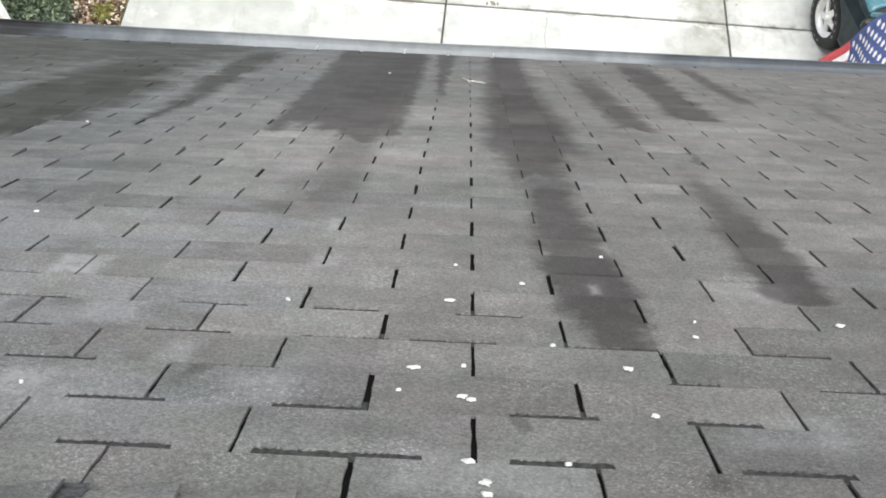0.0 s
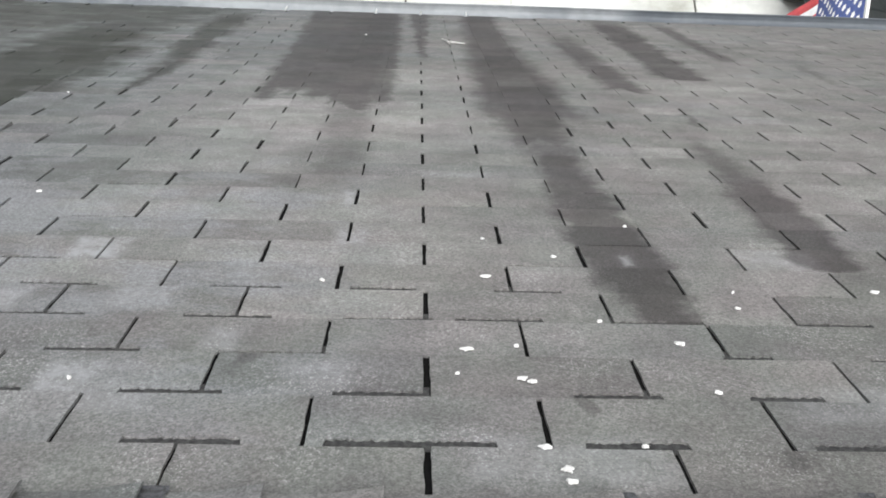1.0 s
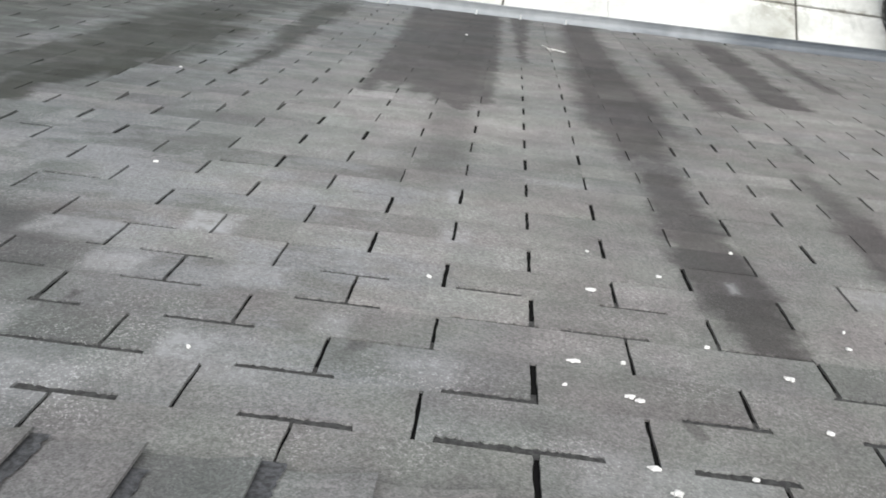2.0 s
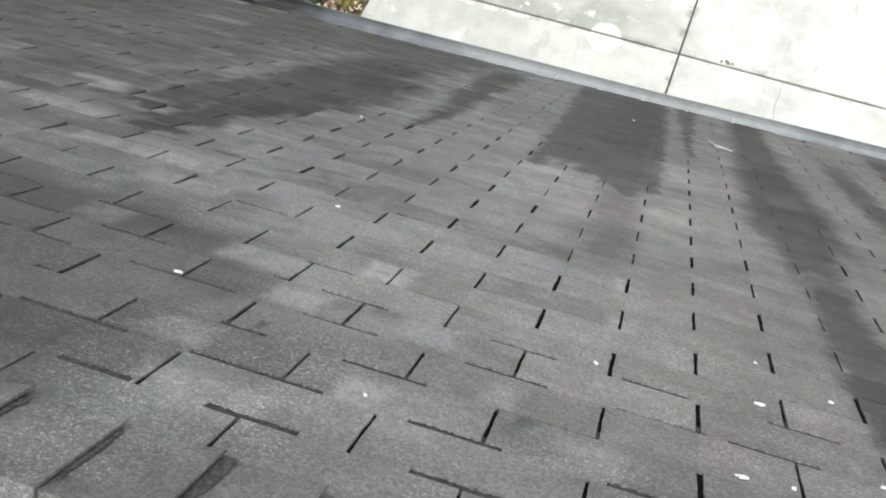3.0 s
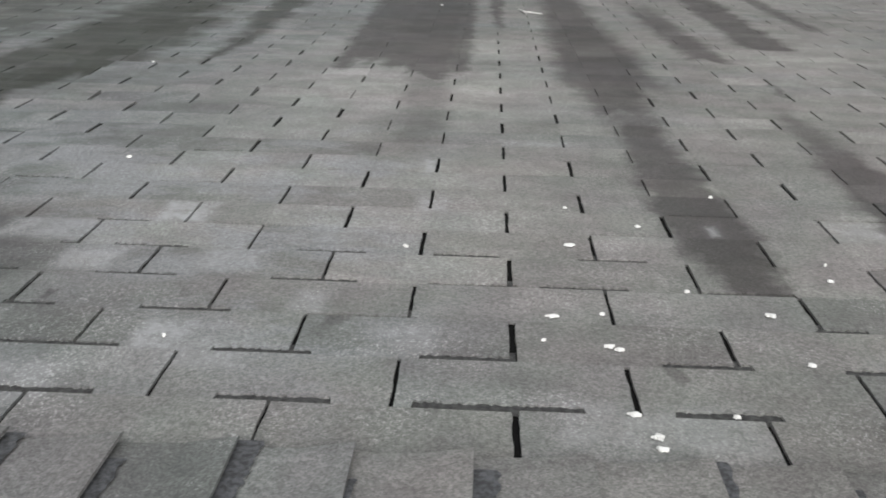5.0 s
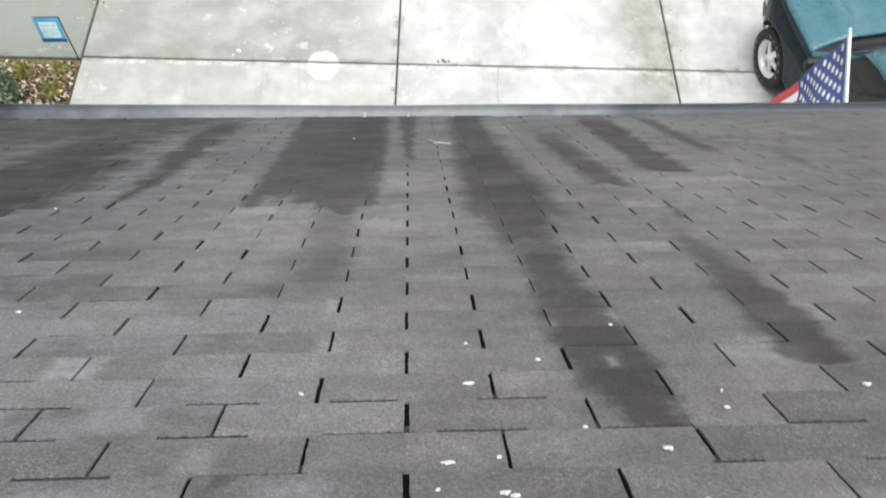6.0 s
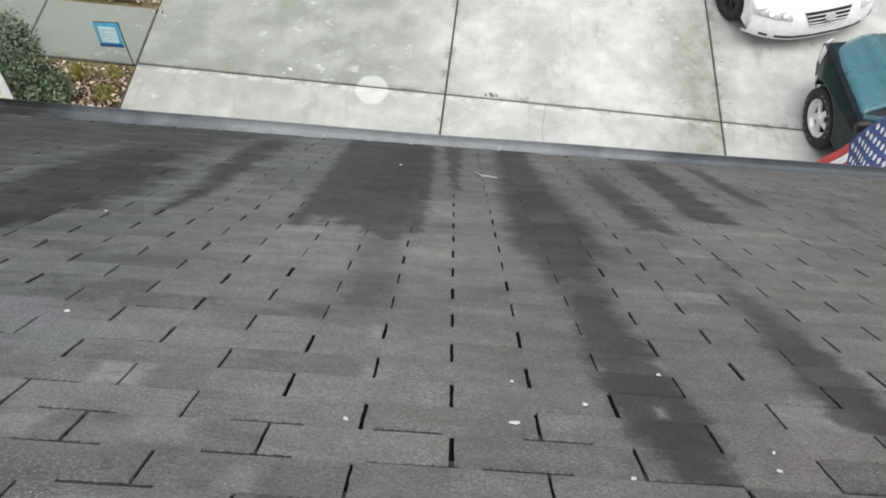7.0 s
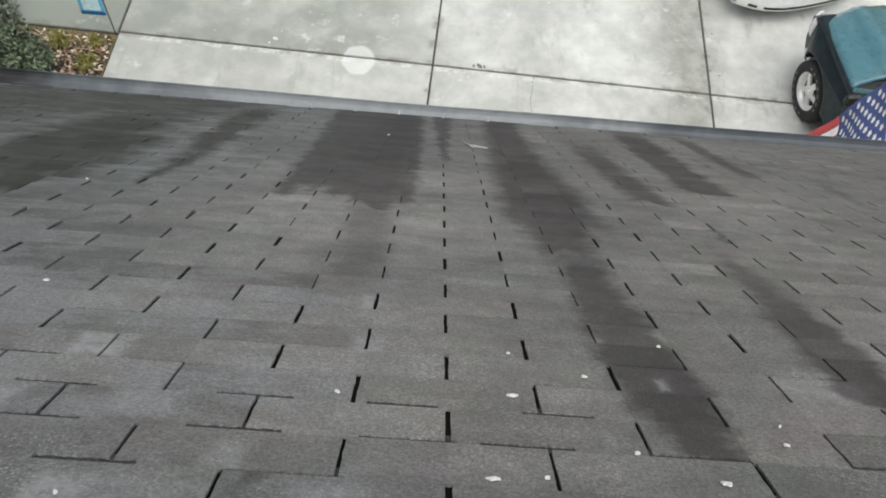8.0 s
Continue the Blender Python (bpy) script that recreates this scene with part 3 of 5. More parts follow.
# those that are mere hairlines
THIN = {(2, -0.46): 0.009, (3, -0.286): 0.014, (3, -0.105): 0.016, (5, 0.0): 0.012, (3, 0.148): 0.013, (4, -0.032): 0.015, (4, 0.467): 0.010, (5, -0.709): 0.010, (2, 0.518): 0.013}
# columns of slots that gape more or less than the rest
COLUMN = {-3: 0.92, -2: 0.96, -1: 1.3, 0: 1.15, 1: 1.05, 2: 1.0, 3: 1.0, 4: 1.0}
GAPE_WIDTH = {0: 0.018, 1: 0.017, 2: 0.015, 3: 0.015, 4: 0.016, 5: 0.016}


def growth(x, r):
    """How dark the growth is at a place on the slope, from 0 to 1."""
    most = 0.0
    for r0, r1, x0, w0, x1, w1, side_soft, soft0, soft1, power in STREAKS:
        if r0 < r < r1:
            u = (r - r0) / (r1 - r0)
            if abs(x - x0 - u * (x1 - x0)) < w0 + u * (w1 - w0):
                most = max(most, power * min(1.0, (r1 - r) / soft1))
    return most


def slot_width(k, c):
    """Growth and loose grit close the slots unevenly: a factor on the slot's width, and how much of it is left at its upper end."""
    if k < 7:
        return COLUMN.get(c, 1.0), 1.0
    x, r = c * TAB / 2, (k + 0.5) * COURSE
    wide = COLUMN.get(c, 1.0) * (0.85 + 0.3 * hashed(c, k, 41))
    if x < -0.5 and k < 22:
        wide *= 1.26
    if x > 0.3 and k < 18:
        wide *= 1.15 + 0.35 * hashed(c, k, 42)
    elif x > 0.3 or x < -2.0:
        wide *= 0.75 + 0.5 * hashed(c, k, 42)
    if k > 20:
        wide *= 0.82
    wide *= 1 - (0.35 if k < 14 else 0.55 if k < 20 else 0.75) * growth(x, r)
    return wide, 0.55 + 0.45 * hashed(c, k, 43)


def tab_shape(k, c):
    """Outline and heights of the tab of course k between the slots c and c + 2, about its own middle; and that middle."""
    x0, x1 = c * TAB / 2, (c + 2) * TAB / 2
    xm, rm = (x0 + x1) / 2, (k + 0.5) * COURSE
    left = (0.0044 if xm < -0.95 else 0.0027) + 0.0020 * hashed(c, k, 1)
    right = (0.0034 if xm < -0.95 else 0.0026) + 0.0018 * hashed(c + 2, k, 2)
    last = (k + 1) * COURSE > edge(xm) - 0.06
    if last:
        left, right = left * 3.0, right * 3.0
    elif k > 22:
        left, right = left * 0.8, right * 0.8
    (wide_a, up_a), (wide_b, up_b) = slot_width(k, c), slot_width(k, c + 2)
    if not last:
        left, right = left * wide_a, right * wide_b
    slip = 0.004 * (hashed(c, k, 3) - 0.5)
    if x0 < WING_X:
        x0 = WING_X
    xa, xb = x0 + left + slip * 0.5, x1 - right + slip * 0.5
    up, down = k * COURSE + 0.0006, (k + 1) * COURSE - 0.0004
    top = []
    known = [g[:3] for g in GAPES + GAPES_WEST if g[0] == k]
    if (k > 5 or xm < -1.4 or xm > 0.75) and hashed(c, k, 11) < (0.50 if xm < -0.9 and k < 11 else 0.40 if k < 10 else 0.14 if k < 14 else 0.04):
        g0 = xa + (xb - xa) * 0.6 * hashed(c, k, 12)
        known.append((k, g0, g0 + (0.35 + 0.5 * hashed(c, k, 13)) * (xb - xa)))
    for course, g0, g1 in sorted(known, key=lambda g: g[1]):
        if g1 > xa + 0.004 and g0 < xb - 0.004:
            w = THIN.get((course, g0)) or 1.1 * GAPE_WIDTH.get(course, (0.012 if xm < -0.9 else 0.005) + 0.007 * hashed(c, k, 14))
            a, b = max(g0, xa), min(g1, xb)
            if a > xa:
                top += [(a, up), (a + 0.002, up + w)]
            else:
                top += [(a, up + w * 0.9)]
            steps = max(3, int((b - a) / 0.004)) if k < 8 else 2
            top += [(a + (b - a) * i / steps, up + w * (0.86 + 0.26 * hashed(k, int(a * 1000), i))) for i in range(1, steps)]
            if b < xb:
                top += [(b - 0.002, up + w * 0.9), (b, up)]
            else:
                top += [(b, up + w)]
    if not top or top[0][0] > xa:
        top.insert(0, (xa - left * (1 - up_a), up))
    if top[-1][0] < xb:
        top.append((xb + right * (1 - up_b), up))
    if last:
        low = [(x, edge(x) + 0.22 * max(0.0, -x - 3.6)) for x in (xb, xa)]
    else:
        j = 0.0025 * (hashed(c, k, 5) - 0.5)
        low = [(xb, down + j), ((xa + xb) / 2, down), (xa, down - j)]
        if k < 12:
            cuts = (0.22, 0.45, 0.68, 0.86)
            rough = [0.0019 * (hashed(c, k, 30 + i) - 0.3) for i in range(8)]
            low = [(xb + rough[i], up + 0.03 + (down - up - 0.03) * s) for i, s in enumerate(cuts)] + low
            low += [(xa - rough[4 + i], up + 0.03 + (down - up - 0.03) * s) for i, s in enumerate(cuts[::-1])]
    lift = (0.0012 + 0.002 * hashed(c, k, 6), 0.0012 + 0.002 * hashed(c, k, 7))
    if xm < -1.0 and 4 < k < 40:
        lift = (0.001 + 0.008 * hashed(c, k, 6) ** 2, 0.001 + 0.008 * hashed(c, k, 7) ** 2)
    outline = []
    for x, r in top + low:
        s = (r - up) / COURSE
        u = (x - xa) / max(xb - xa, 1e-4)
        outline.append((x - xm, r - rm, 0.0004 + s * (lift[0] * (1 - u) + lift[1] * u)))
    return outline, (xm, rm)


def tab_faces(outline, shift=(0, 0)):
    """Points and faces of a tab: its top and its edges down to the felt."""
    n = len(outline)
    pts = [(x + shift[0], r + shift[1], z) for x, r, z in outline] + [(x + shift[0], r + shift[1], -0.0055) for x, r, z in outline]
    faces = [tuple(range(n))] + [(i, n + i, n + (i + 1) % n, (i + 1) % n) for i in range(n)]
    return pts, [f[::-1] for f in faces]


def lay_shingles():
    """The tabs that lie nearest are single pieces; the rest is one joined sheet."""
    # lower course in the gaps, with the butt edges' shadow in its colour
    for k, g0, g1 in GAPES + GAPES_WEST:
        bm = bmesh.new()
        grid_surface(bm, [[(x, k * COURSE + e, -0.0026) for x in (g0 + 0.002, g1 - 0.002)] for e in (-0.004, 0.036)])
        part("butt_shade_strip", bm, M_BUTT_SHADE, roof)
    pts, faces = [], []
    for k in range(-2, 47):
        for c in range(-31, 43):
            if (c + k) % 2 or (c + 1) * TAB / 2 < WING_X or c * TAB / 2 > RIGHT_END - 0.1:
                continue
            if k * COURSE > edge((c + 1) * TAB / 2) - 0.06:
                continue
            outline, (xm, rm) = tab_shape(k, c)
            if k < 18 and -2.3 < xm < 1.9:
                p, f = tab_faces(outline)
                me = bpy.data.meshes.new("shingle_tab")
                me.from_pydata(p, [], f)
                me.materials.append(M_SHINGLE)
                ob = new("shingle_tab", me)
                ob.parent = roof
                ob.location = (xm, rm, 0)
            else:
                p, f = tab_faces(outline, (xm, rm))
                base = len(pts)
                pts += p
                faces += [tuple(base + i for i in face) for face in f]
    me = bpy.data.meshes.new("far_shingles")
    me.from_pydata(pts, [], faces)
    me.materials.append(M_SHINGLE)
    ob = new("far_shingles", me)
    ob.parent = roof
    tagged(ob, "grey asphalt shingle tabs with dark slots", kind="stuff")


def ridge_caps():
    """Bent cap shingles that overlap along the ridge."""
    sec = [(0.155, 0.0), (0.09, 0.0), (0.035, 0.0), (0.0, 0.006), (-0.035, 0.0), (-0.09, 0.0), (-0.155, 0.0)]
    meshes = []
    for v in range(4):
        rng = random.Random(v)
        bm = bmesh.new()
        rows = []
        for x, n in ((-0.030, 0.002), (0.0, 0.0035), (0.07, 0.006), (0.132, 0.0145 + 0.005 * rng.random())):
            row = []
            for d, up in sec:
                along = abs(d) + (0.004 * rng.random() if abs(d) > 0.15 else 0)
                side = 1 if d >= 0 else -1
                h = n + up
                row.append((x, side * along * S + side * h * S * (0 if d == 0 else 1), -along * S + h * S * (1.4 if d == 0 else 1)))
            rows.append(row)
        top = grid_surface(bm, rows)
        low = grid_surface(bm, [[(x, y, z - 0.0065) for x, y, z in row] for row in rows])
        for i in range(len(sec) - 1):
            for j in (0, -1):
                bm.faces.new((top[j][i], top[j][i + 1], low[j][i + 1], low[j][i]))
        for i in range(len(rows) - 1):
            for j in (0, -1):
                bm.faces.new((top[i][j], top[i + 1][j], low[i + 1][j], low[i][j]))
        me = bpy.data.meshes.new("ridge_cap")
        bmesh.ops.recalc_face_normals(bm, faces=bm.faces[:])
        bm.to_mesh(me)
        bm.free()
        me.materials.append(M_SHINGLE)
        meshes.append(me)
    ridge = roof_point(0, RIDGE_R)
    inverse = ROOF.inverted()
    for i in range(-27, 53):
        ob = new("ridge_cap", meshes[int(hashed(i, 3) * 3.99)])
        ob.parent = roof
        ob.matrix_local = inverse @ pose(-0.7283 + 0.1317 * i, ridge.y, ridge.z + 0.004, 0, 0, 0.8 * (hashed(i, 8) - 0.5))


def cap_shadows():
    """Dark strips laid beside the butt ends of the ridge caps as their shadow."""
    for i in range(-9, 8):
        x0 = -0.7283 + 0.1317 * i + 0.133
        r0, wide = ((-0.104, 0.017), (-0.146, 0.016), (-0.100, 0.026), (-0.165, 0.006), (-0.138, 0.028), (-0.18, 0.006))[(i + 1) % 6]
        if i < -1:
            r0, wide = -0.12, 0.007
        rng = random.Random(300 + i)
        bm = bmesh.new()
        rows, r = [], r0
        while r > RIDGE_R + 0.012:
            w = wide * (1.0 - 0.35 * (r0 - r) / 0.14) + rng.uniform(-0.003, 0.003)
            rows.append([(x0 - 0.006, r, 0.0105), (x0 + w * 0.5, r, 0.0112), (x0 + w, r, 0.0108)])
            r -= 0.009
        grid_surface(bm, rows)
        part("cap_shadow_strip", bm, M_CAP_SHADOW, roof)


# the slope behind the ridge, gable and walls that close the house
ridge = roof_point(0, RIDGE_R)
bm = bmesh.new()
BACK_Y = ridge.y - 4.05
grid_surface(bm, [[(x, ridge.y - d, ridge.z - d - 0.004) for x in (WING_X, 0, RIGHT_END)] for d in (0.0, 2.0, 4.05)])
back = part("back_roof", bm, M_PLAIN_SHINGLE, house, "grey shingle slope behind the ridge")
thicken(back, 0.05)
bm = bmesh.new()
box(bm, WING_X - 0.1, RIGHT_END - 0.3, WALL_Y - 0.15, WALL_Y, 0.0, 2.70)
part("front_wall", bm, M_SIDING, house)
bm = bmesh.new()
box(bm, WING_X + 0.03, RIGHT_END, WALL_Y, -0.03, 2.70, 2.72)
part("soffit", bm, M_TRIM, house)
bm = bmesh.new()
box(bm, WING_X - 0.1, RIGHT_END - 0.3, BACK_Y + 0.4, BACK_Y + 0.55, 0.0, 2.7)
part("back_wall", bm, M_SIDING, house)
bm = bmesh.new()
side = [(WALL_Y - 0.15, 0), (WALL_Y - 0.15, 2.8), (ridge.y, ridge.z - 0.12), (BACK_Y + 0.55, 2.8), (BACK_Y + 0.55, 0)]
a = [bm.verts.new((RIGHT_END - 0.45, y, z)) for y, z in side]
b = [bm.verts.new((RIGHT_END - 0.30, y, z)) for y, z in side]
bm.faces.new(a)
bm.faces.new(b)
for i in range(5):
    bm.faces.new((a[i], a[(i + 1) % 5], b[(i + 1) % 5], b[i]))
part("gable_wall", bm, M_SIDING, house)


def splay(x, y):
    """The channel is bent open towards the wing."""
    return y * (1 + min(0.36, 0.11 * max(0.0, -x - 0.2)))


# gutter: a folded channel, open above
bm = bmesh.new()
CHANNEL = ((0.004, 2.868), (0.006, 2.838), (0.020, 2.832), (0.085, 2.830), (0.097, 2.832), (0.106, 2.838), (0.119, 2.858), (0.124, 2.874), (0.128, 2.877), (0.131, 2.872), (0.131, 2.80), (0.11, 2.78))
xs = [WING_X + 0.01 + i * (RIGHT_END - WING_X) / 36 for i in range(37)]
grid_surface(bm, [[at_eave(x, splay(x, y) + 0.002 * sin(x * 3.1), z + 0.003 * sin(x * 1.3 + 1)) for y, z in CHANNEL] for x in xs])
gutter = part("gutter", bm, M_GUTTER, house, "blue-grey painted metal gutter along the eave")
thicken(gutter, 0.002)
bm = bmesh.new()
rng = random.Random(11)
rows = []
for i in range(34):
    x = WING_X + 0.02 + 0.048 * i
    wide = 0.118 * (1.0 - 0.62 * min(1.0, max(0.0, (x + 4.2) / 0.9))) * rng.uniform(0.92, 1.0) * min(1.0, (34 - i) / 3)
    rows.append([at_eave(x, splay(x, 0.004 + u * wide), 2.838 + 0.024 * (1 - u) + 0.012 * u + 0.004 * rng.random()) for u in (0, 0.3, 0.6, 0.9)] + [at_eave(x, splay(x, 0.004 + wide * 1.02), 2.826)])
grid_surface(bm, rows)
part("gutter_dirt_shade", bm, M_GUTTER_IN, gutter, "leaf dirt in the gutter, with the wing's shade painted black")
# drip edge under the last course
bm = bmesh.new()
grid_surface(bm, [[at_eave(x, -0.06, 2.9495), at_eave(x, 0.0, 2.890), at_eave(x, 0.006, 2.866)] for x in (WING_X, -2.1, 0, RIGHT_END)])
thicken(part("drip_edge", bm, M_DRIP, house, "dark drip edge"), 0.002)
for x, thick, metal in ((-1.075, 0.004, M_NAIL), (-0.455, 0.004, M_NAIL), (-0.15, 0.005, M_NAIL), (0.16, 0.004, M_NAIL)):
    bm = bmesh.new()
    tube(bm, [at_eave(x, -0.022, 2.935), at_eave(x + 0.002, 0.05, 2.885)], thick, 8)
    part("gutter_spike", bm, metal, gutter, "galvanised gutter spike")

# the taller wing at the end of the slope
wing_wall = bmesh.new()
# top height unknown; WING_TOP is set by how far the wing's shadow reaches
WING_Y, WING_TOP = 1.80, 4.7
box(wing_wall, WING_X - 4.2, WING_X - 0.022, -6.5, WING_Y - 0.02, 0.0, WING_TOP)
wing = part("wing_wall", wing_wall, M_SIDING, house, "cream grooved siding on the taller wing")
y, end_y = -0.837, slide(WING_X) * S - 0.02
while y < WING_Y - 0.02:
    y1 = min(y + 0.197, WING_Y - 0.01)
    bm = bmesh.new()

    def foot(v):
        return EAVE_Z - v + 0.035 if v < end_y else 0.12

    pts = [(v, z) for v, z in ((y + 0.004, foot(y)), (y1 - 0.004, foot(y1)), (y1 - 0.004, WING_TOP), (y + 0.004, WING_TOP))]
    if y < end_y < y1:
        pts[1] = (y1 - 0.0025, foot(y))
    a = [bm.verts.new((WING_X - 0.02, v, z)) for v, z in pts]
    b = [bm.verts.new((WING_X, v, z)) for v, z in pts]
    bm.faces.new(a)
    bm.faces.new(b)
    for j in range(4):
        bm.faces.new((a[j], a[(j + 1) % 4], b[(j + 1) % 4], b[j]))
    part("siding_board", bm, M_SIDING, wing)
    y += 0.197
bm = bmesh.new()
box(bm, WING_X - 0.09, WING_X + 0.022, WING_Y - 0.085, WING_Y + 0.02, 0.02, WING_TOP, 0.004)
part("corner_trim", bm, M_TRIM, wing, "white painted corner board")
bm = bmesh.new()
grid_surface(bm, [[(WING_X + u, (r - RUN) * S + 0.012, EAVE_Z - (r - RUN) * S + 0.012 + h) for u, h in ((0.016, 0.0), (0.006, 0.003), (0.004, 0.018))] for r in (0.3, 2.0, 4.0, edge(WING_X) - 0.08)])
thicken(part("step_flashing", bm, M_FLASHING, house, "pale painted flashing at the foot of the siding"), 0.002)
bm = bmesh.new()
box(bm, WING_X - 4.3, WING_X + 0.06, -6.6, WING_Y + 0.06, WING_TOP, WING_TOP + 0.12)
part("wing_roof", bm, M_PLAIN_SHINGLE, house)


# ---- vehicles ----
def paint(name, colour, rough=0.25):
    n = Nodes(name)
    p = n.local()
    c = n.mix(n.span(n.noise(p, 9.0, 5.0, 0.6), 0.35, 0.7, 0.0, 0.35), colour, tuple(min(1, v * 1.5 + 0.02) for v in colour))
    mat = n.finish(c, n.span(n.noise(p, 14.0), 0.3, 0.7, rough, rough + 0.15))
    n.bsdf.inputs["Coat Weight"].default_value = 0.6
    n.bsdf.inputs["Coat Roughness"].default_value = 0.08
    return mat


def glass(name, colour):
    n = Nodes(name)
    mat = n.finish(colour, 0.04)
    n.bsdf.inputs["Specular IOR Level"].default_value = 0.5
    return mat


# one teal paint in two tones: the sides' shade is put into the second
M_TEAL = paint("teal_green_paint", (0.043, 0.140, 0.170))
M_TEAL_SHADED = paint("shaded_teal_paint", (0.006, 0.016, 0.021), 0.4)
M_TEAL_SHADED.node_tree.nodes["Principled BSDF"].inputs["Coat Weight"].default_value = 0.05
M_TEAL_SHADED.node_tree.nodes["Principled BSDF"].inputs["Specular IOR Level"].default_value = 0.25
M_WHITE = paint("white_car_paint", (0.84, 0.85, 0.86), 0.2)
M_RUBBER = simple("tyre_rubber", (0.022, 0.022, 0.021), 0.8, scale=20, vary=0.3)
M_CHROME = simple("polished_wheel_metal", (0.80, 0.80, 0.79), 0.38, 0.55, vary=0.06)
M_BLACK = simple("black_plastic", (0.018, 0.018, 0.019), 0.5, scale=15)
M_GLASS = glass("dark_car_glass", (0.012, 0.018, 0.02))
M_LENS = simple("clear_lamp_lens", (0.75, 0.77, 0.78), 0.12, vary=0.1)
M_BUMPER = simple("bright_bumper_metal", (0.62, 0.62, 0.62), 0.35, 0.6)
# sedan rims: their shadow is put into the metal's colour
M_STEEL = simple("shaded_rim_metal", (0.03, 0.03, 0.03), 0.6, 0.3)
M_LETTER = simple("worn_raised_letters", (0.24, 0.24, 0.23), 0.7)


def extrude_profile(bm, profile, x0, x1, bevel=0.0):
    """A side profile of (y, z) drawn out across x."""
    a = [bm.verts.new((x0, y, z)) for y, z in profile]
    b = [bm.verts.new((x1, y, z)) for y, z in profile]
    f = [bm.faces.new(a), bm.faces.new(b)]
    n = len(profile)
    for i in range(n):
        bm.faces.new((a[i], a[(i + 1) % n], b[(i + 1) % n], b[i]))
    if bevel:
        bmesh.ops.recalc_face_normals(bm, faces=bm.faces[:])
        rim = [e for fc in f for e in fc.edges]
        bmesh.ops.bevel(bm, geom=rim, offset=bevel, segments=3, affect="EDGES", profile=0.6)
    return bm


def arch(cy, cz, radius, z, count=12):
    """Points over a wheel, from behind it to before it, at the sill height z."""
    a0 = math.asin((z - cz) / radius)
    return [(cy - radius * cos(a0 + (pi - 2 * a0) * i / count), cz + radius * sin(a0 + (pi - 2 * a0) * i / count)) for i in range(count + 1)]


def wheel(parent, x, y, radius, width, rim_r, spokes, side, letters=False, metal=None):
    """A tyre with its rim; side -1 faces -x."""
    bm = bmesh.new()
    w = width / 2
    lathe(bm, [(w * 0.72, rim_r), (w * 0.92, rim_r + 0.012), (w, rim_r + 0.05), (w * 0.98, radius - 0.035), (w * 0.86, radius - 0.008), (w * 0.5, radius), (0, radius),
               (-w * 0.5, radius), (-w * 0.86, radius - 0.008), (-w * 0.98, radius - 0.035), (-w, rim_r + 0.05), (-w * 0.92, rim_r + 0.012), (-w * 0.72, rim_r)], 40)
    tyre = smooth(part("tyre", bm, M_RUBBER, parent, "black rubber tyre"))
    spot = Matrix.Translation((x, y, radius)) @ pose(0, 0, 0, 0, 0, 0 if side > 0 else 180)
    tyre.matrix_local = spot
    bm = bmesh.new()
    # barrel, dished face and lip
    lathe(bm, [(-w * 0.6, rim_r - 0.02), (w * 0.3, rim_r - 0.02), (w * 0.72, rim_r - 0.012), (w * 0.86, rim_r + 0.006), (w * 0.90, rim_r + 0.012), (w * 0.80, rim_r + 0.016)], 40)
    lathe(bm, [(w * 0.42, rim_r - 0.015), (w * 0.30, rim_r * 0.80)], 40)
    rim = smooth(part("rim", bm, metal or M_CHROME, tyre, "metal rim"))
    bm = bmesh.new()
    for k in range(spokes):
        a = 2 * pi * k / spokes
        r0, r1 = rim_r * 0.30, rim_r * 0.92
        u, v = Vector((0, cos(a), sin(a))), Vector((0, -sin(a), cos(a)))
        pts = []
        for r, half, ax in ((r0, 0.034, w * 0.62), (r1, 0.030, w * 0.40)):
            pts += [Vector((ax, 0, 0)) + u * r - v * half, Vector((ax, 0, 0)) + u * r + v * half]
        low = [p - Vector((0.02, 0, 0)) for p in pts]
        vs = [bm.verts.new(p) for p in pts + low]
        for q in ((0, 1, 3, 2), (4, 6, 7, 5), (0, 2, 6, 4), (1, 5, 7, 3), (0, 4, 5, 1), (2, 3, 7, 6)):
            bm.faces.new([vs[i] for i in q])
    lathe(bm, [(w * 0.45, rim_r * 0.40), (w * 0.64, rim_r * 0.36), (w * 0.68, rim_r * 0.2), (w * 0.82, rim_r * 0.17), (w * 0.84, 0.001)], 24)
    part("spokes", bm, metal or M_CHROME, tyre)
    bm = bmesh.new()
    lathe(bm, [(w * 0.05, rim_r - 0.022), (w * 0.05, 0.01)], 32)
    part("brake_disc", bm, M_BLACK, tyre)
    if letters:
        for k in range(20):
            if k % 10 > 6:
                continue
            a = 2 * pi * k / 20
            vs, bm = [], bmesh.new()
            for r, da in ((rim_r + 0.062, -0.07), (rim_r + 0.062, 0.07), (rim_r + 0.080, 0.065), (rim_r + 0.080, -0.065)):
                vs.append(bm.verts.new((w + 0.003, r * cos(a + da), r * sin(a + da))))
            bm.faces.new(vs)
            part("sidewall_mark", bm, M_LETTER, tyre)
    return tyre


def taper(bm):
    """Draws the nose in towards the front."""
    for v in bm.verts:
        s = min(1.0, max(0.0, (v.co.y - 0.16) / 0.46))
        low = min(1.0, max(0.0, (0.8 - v.co.z) / 0.3))
        v.co.x *= 1 - (0.15 + 0.07 * low) * s * s * (3 - 2 * s)


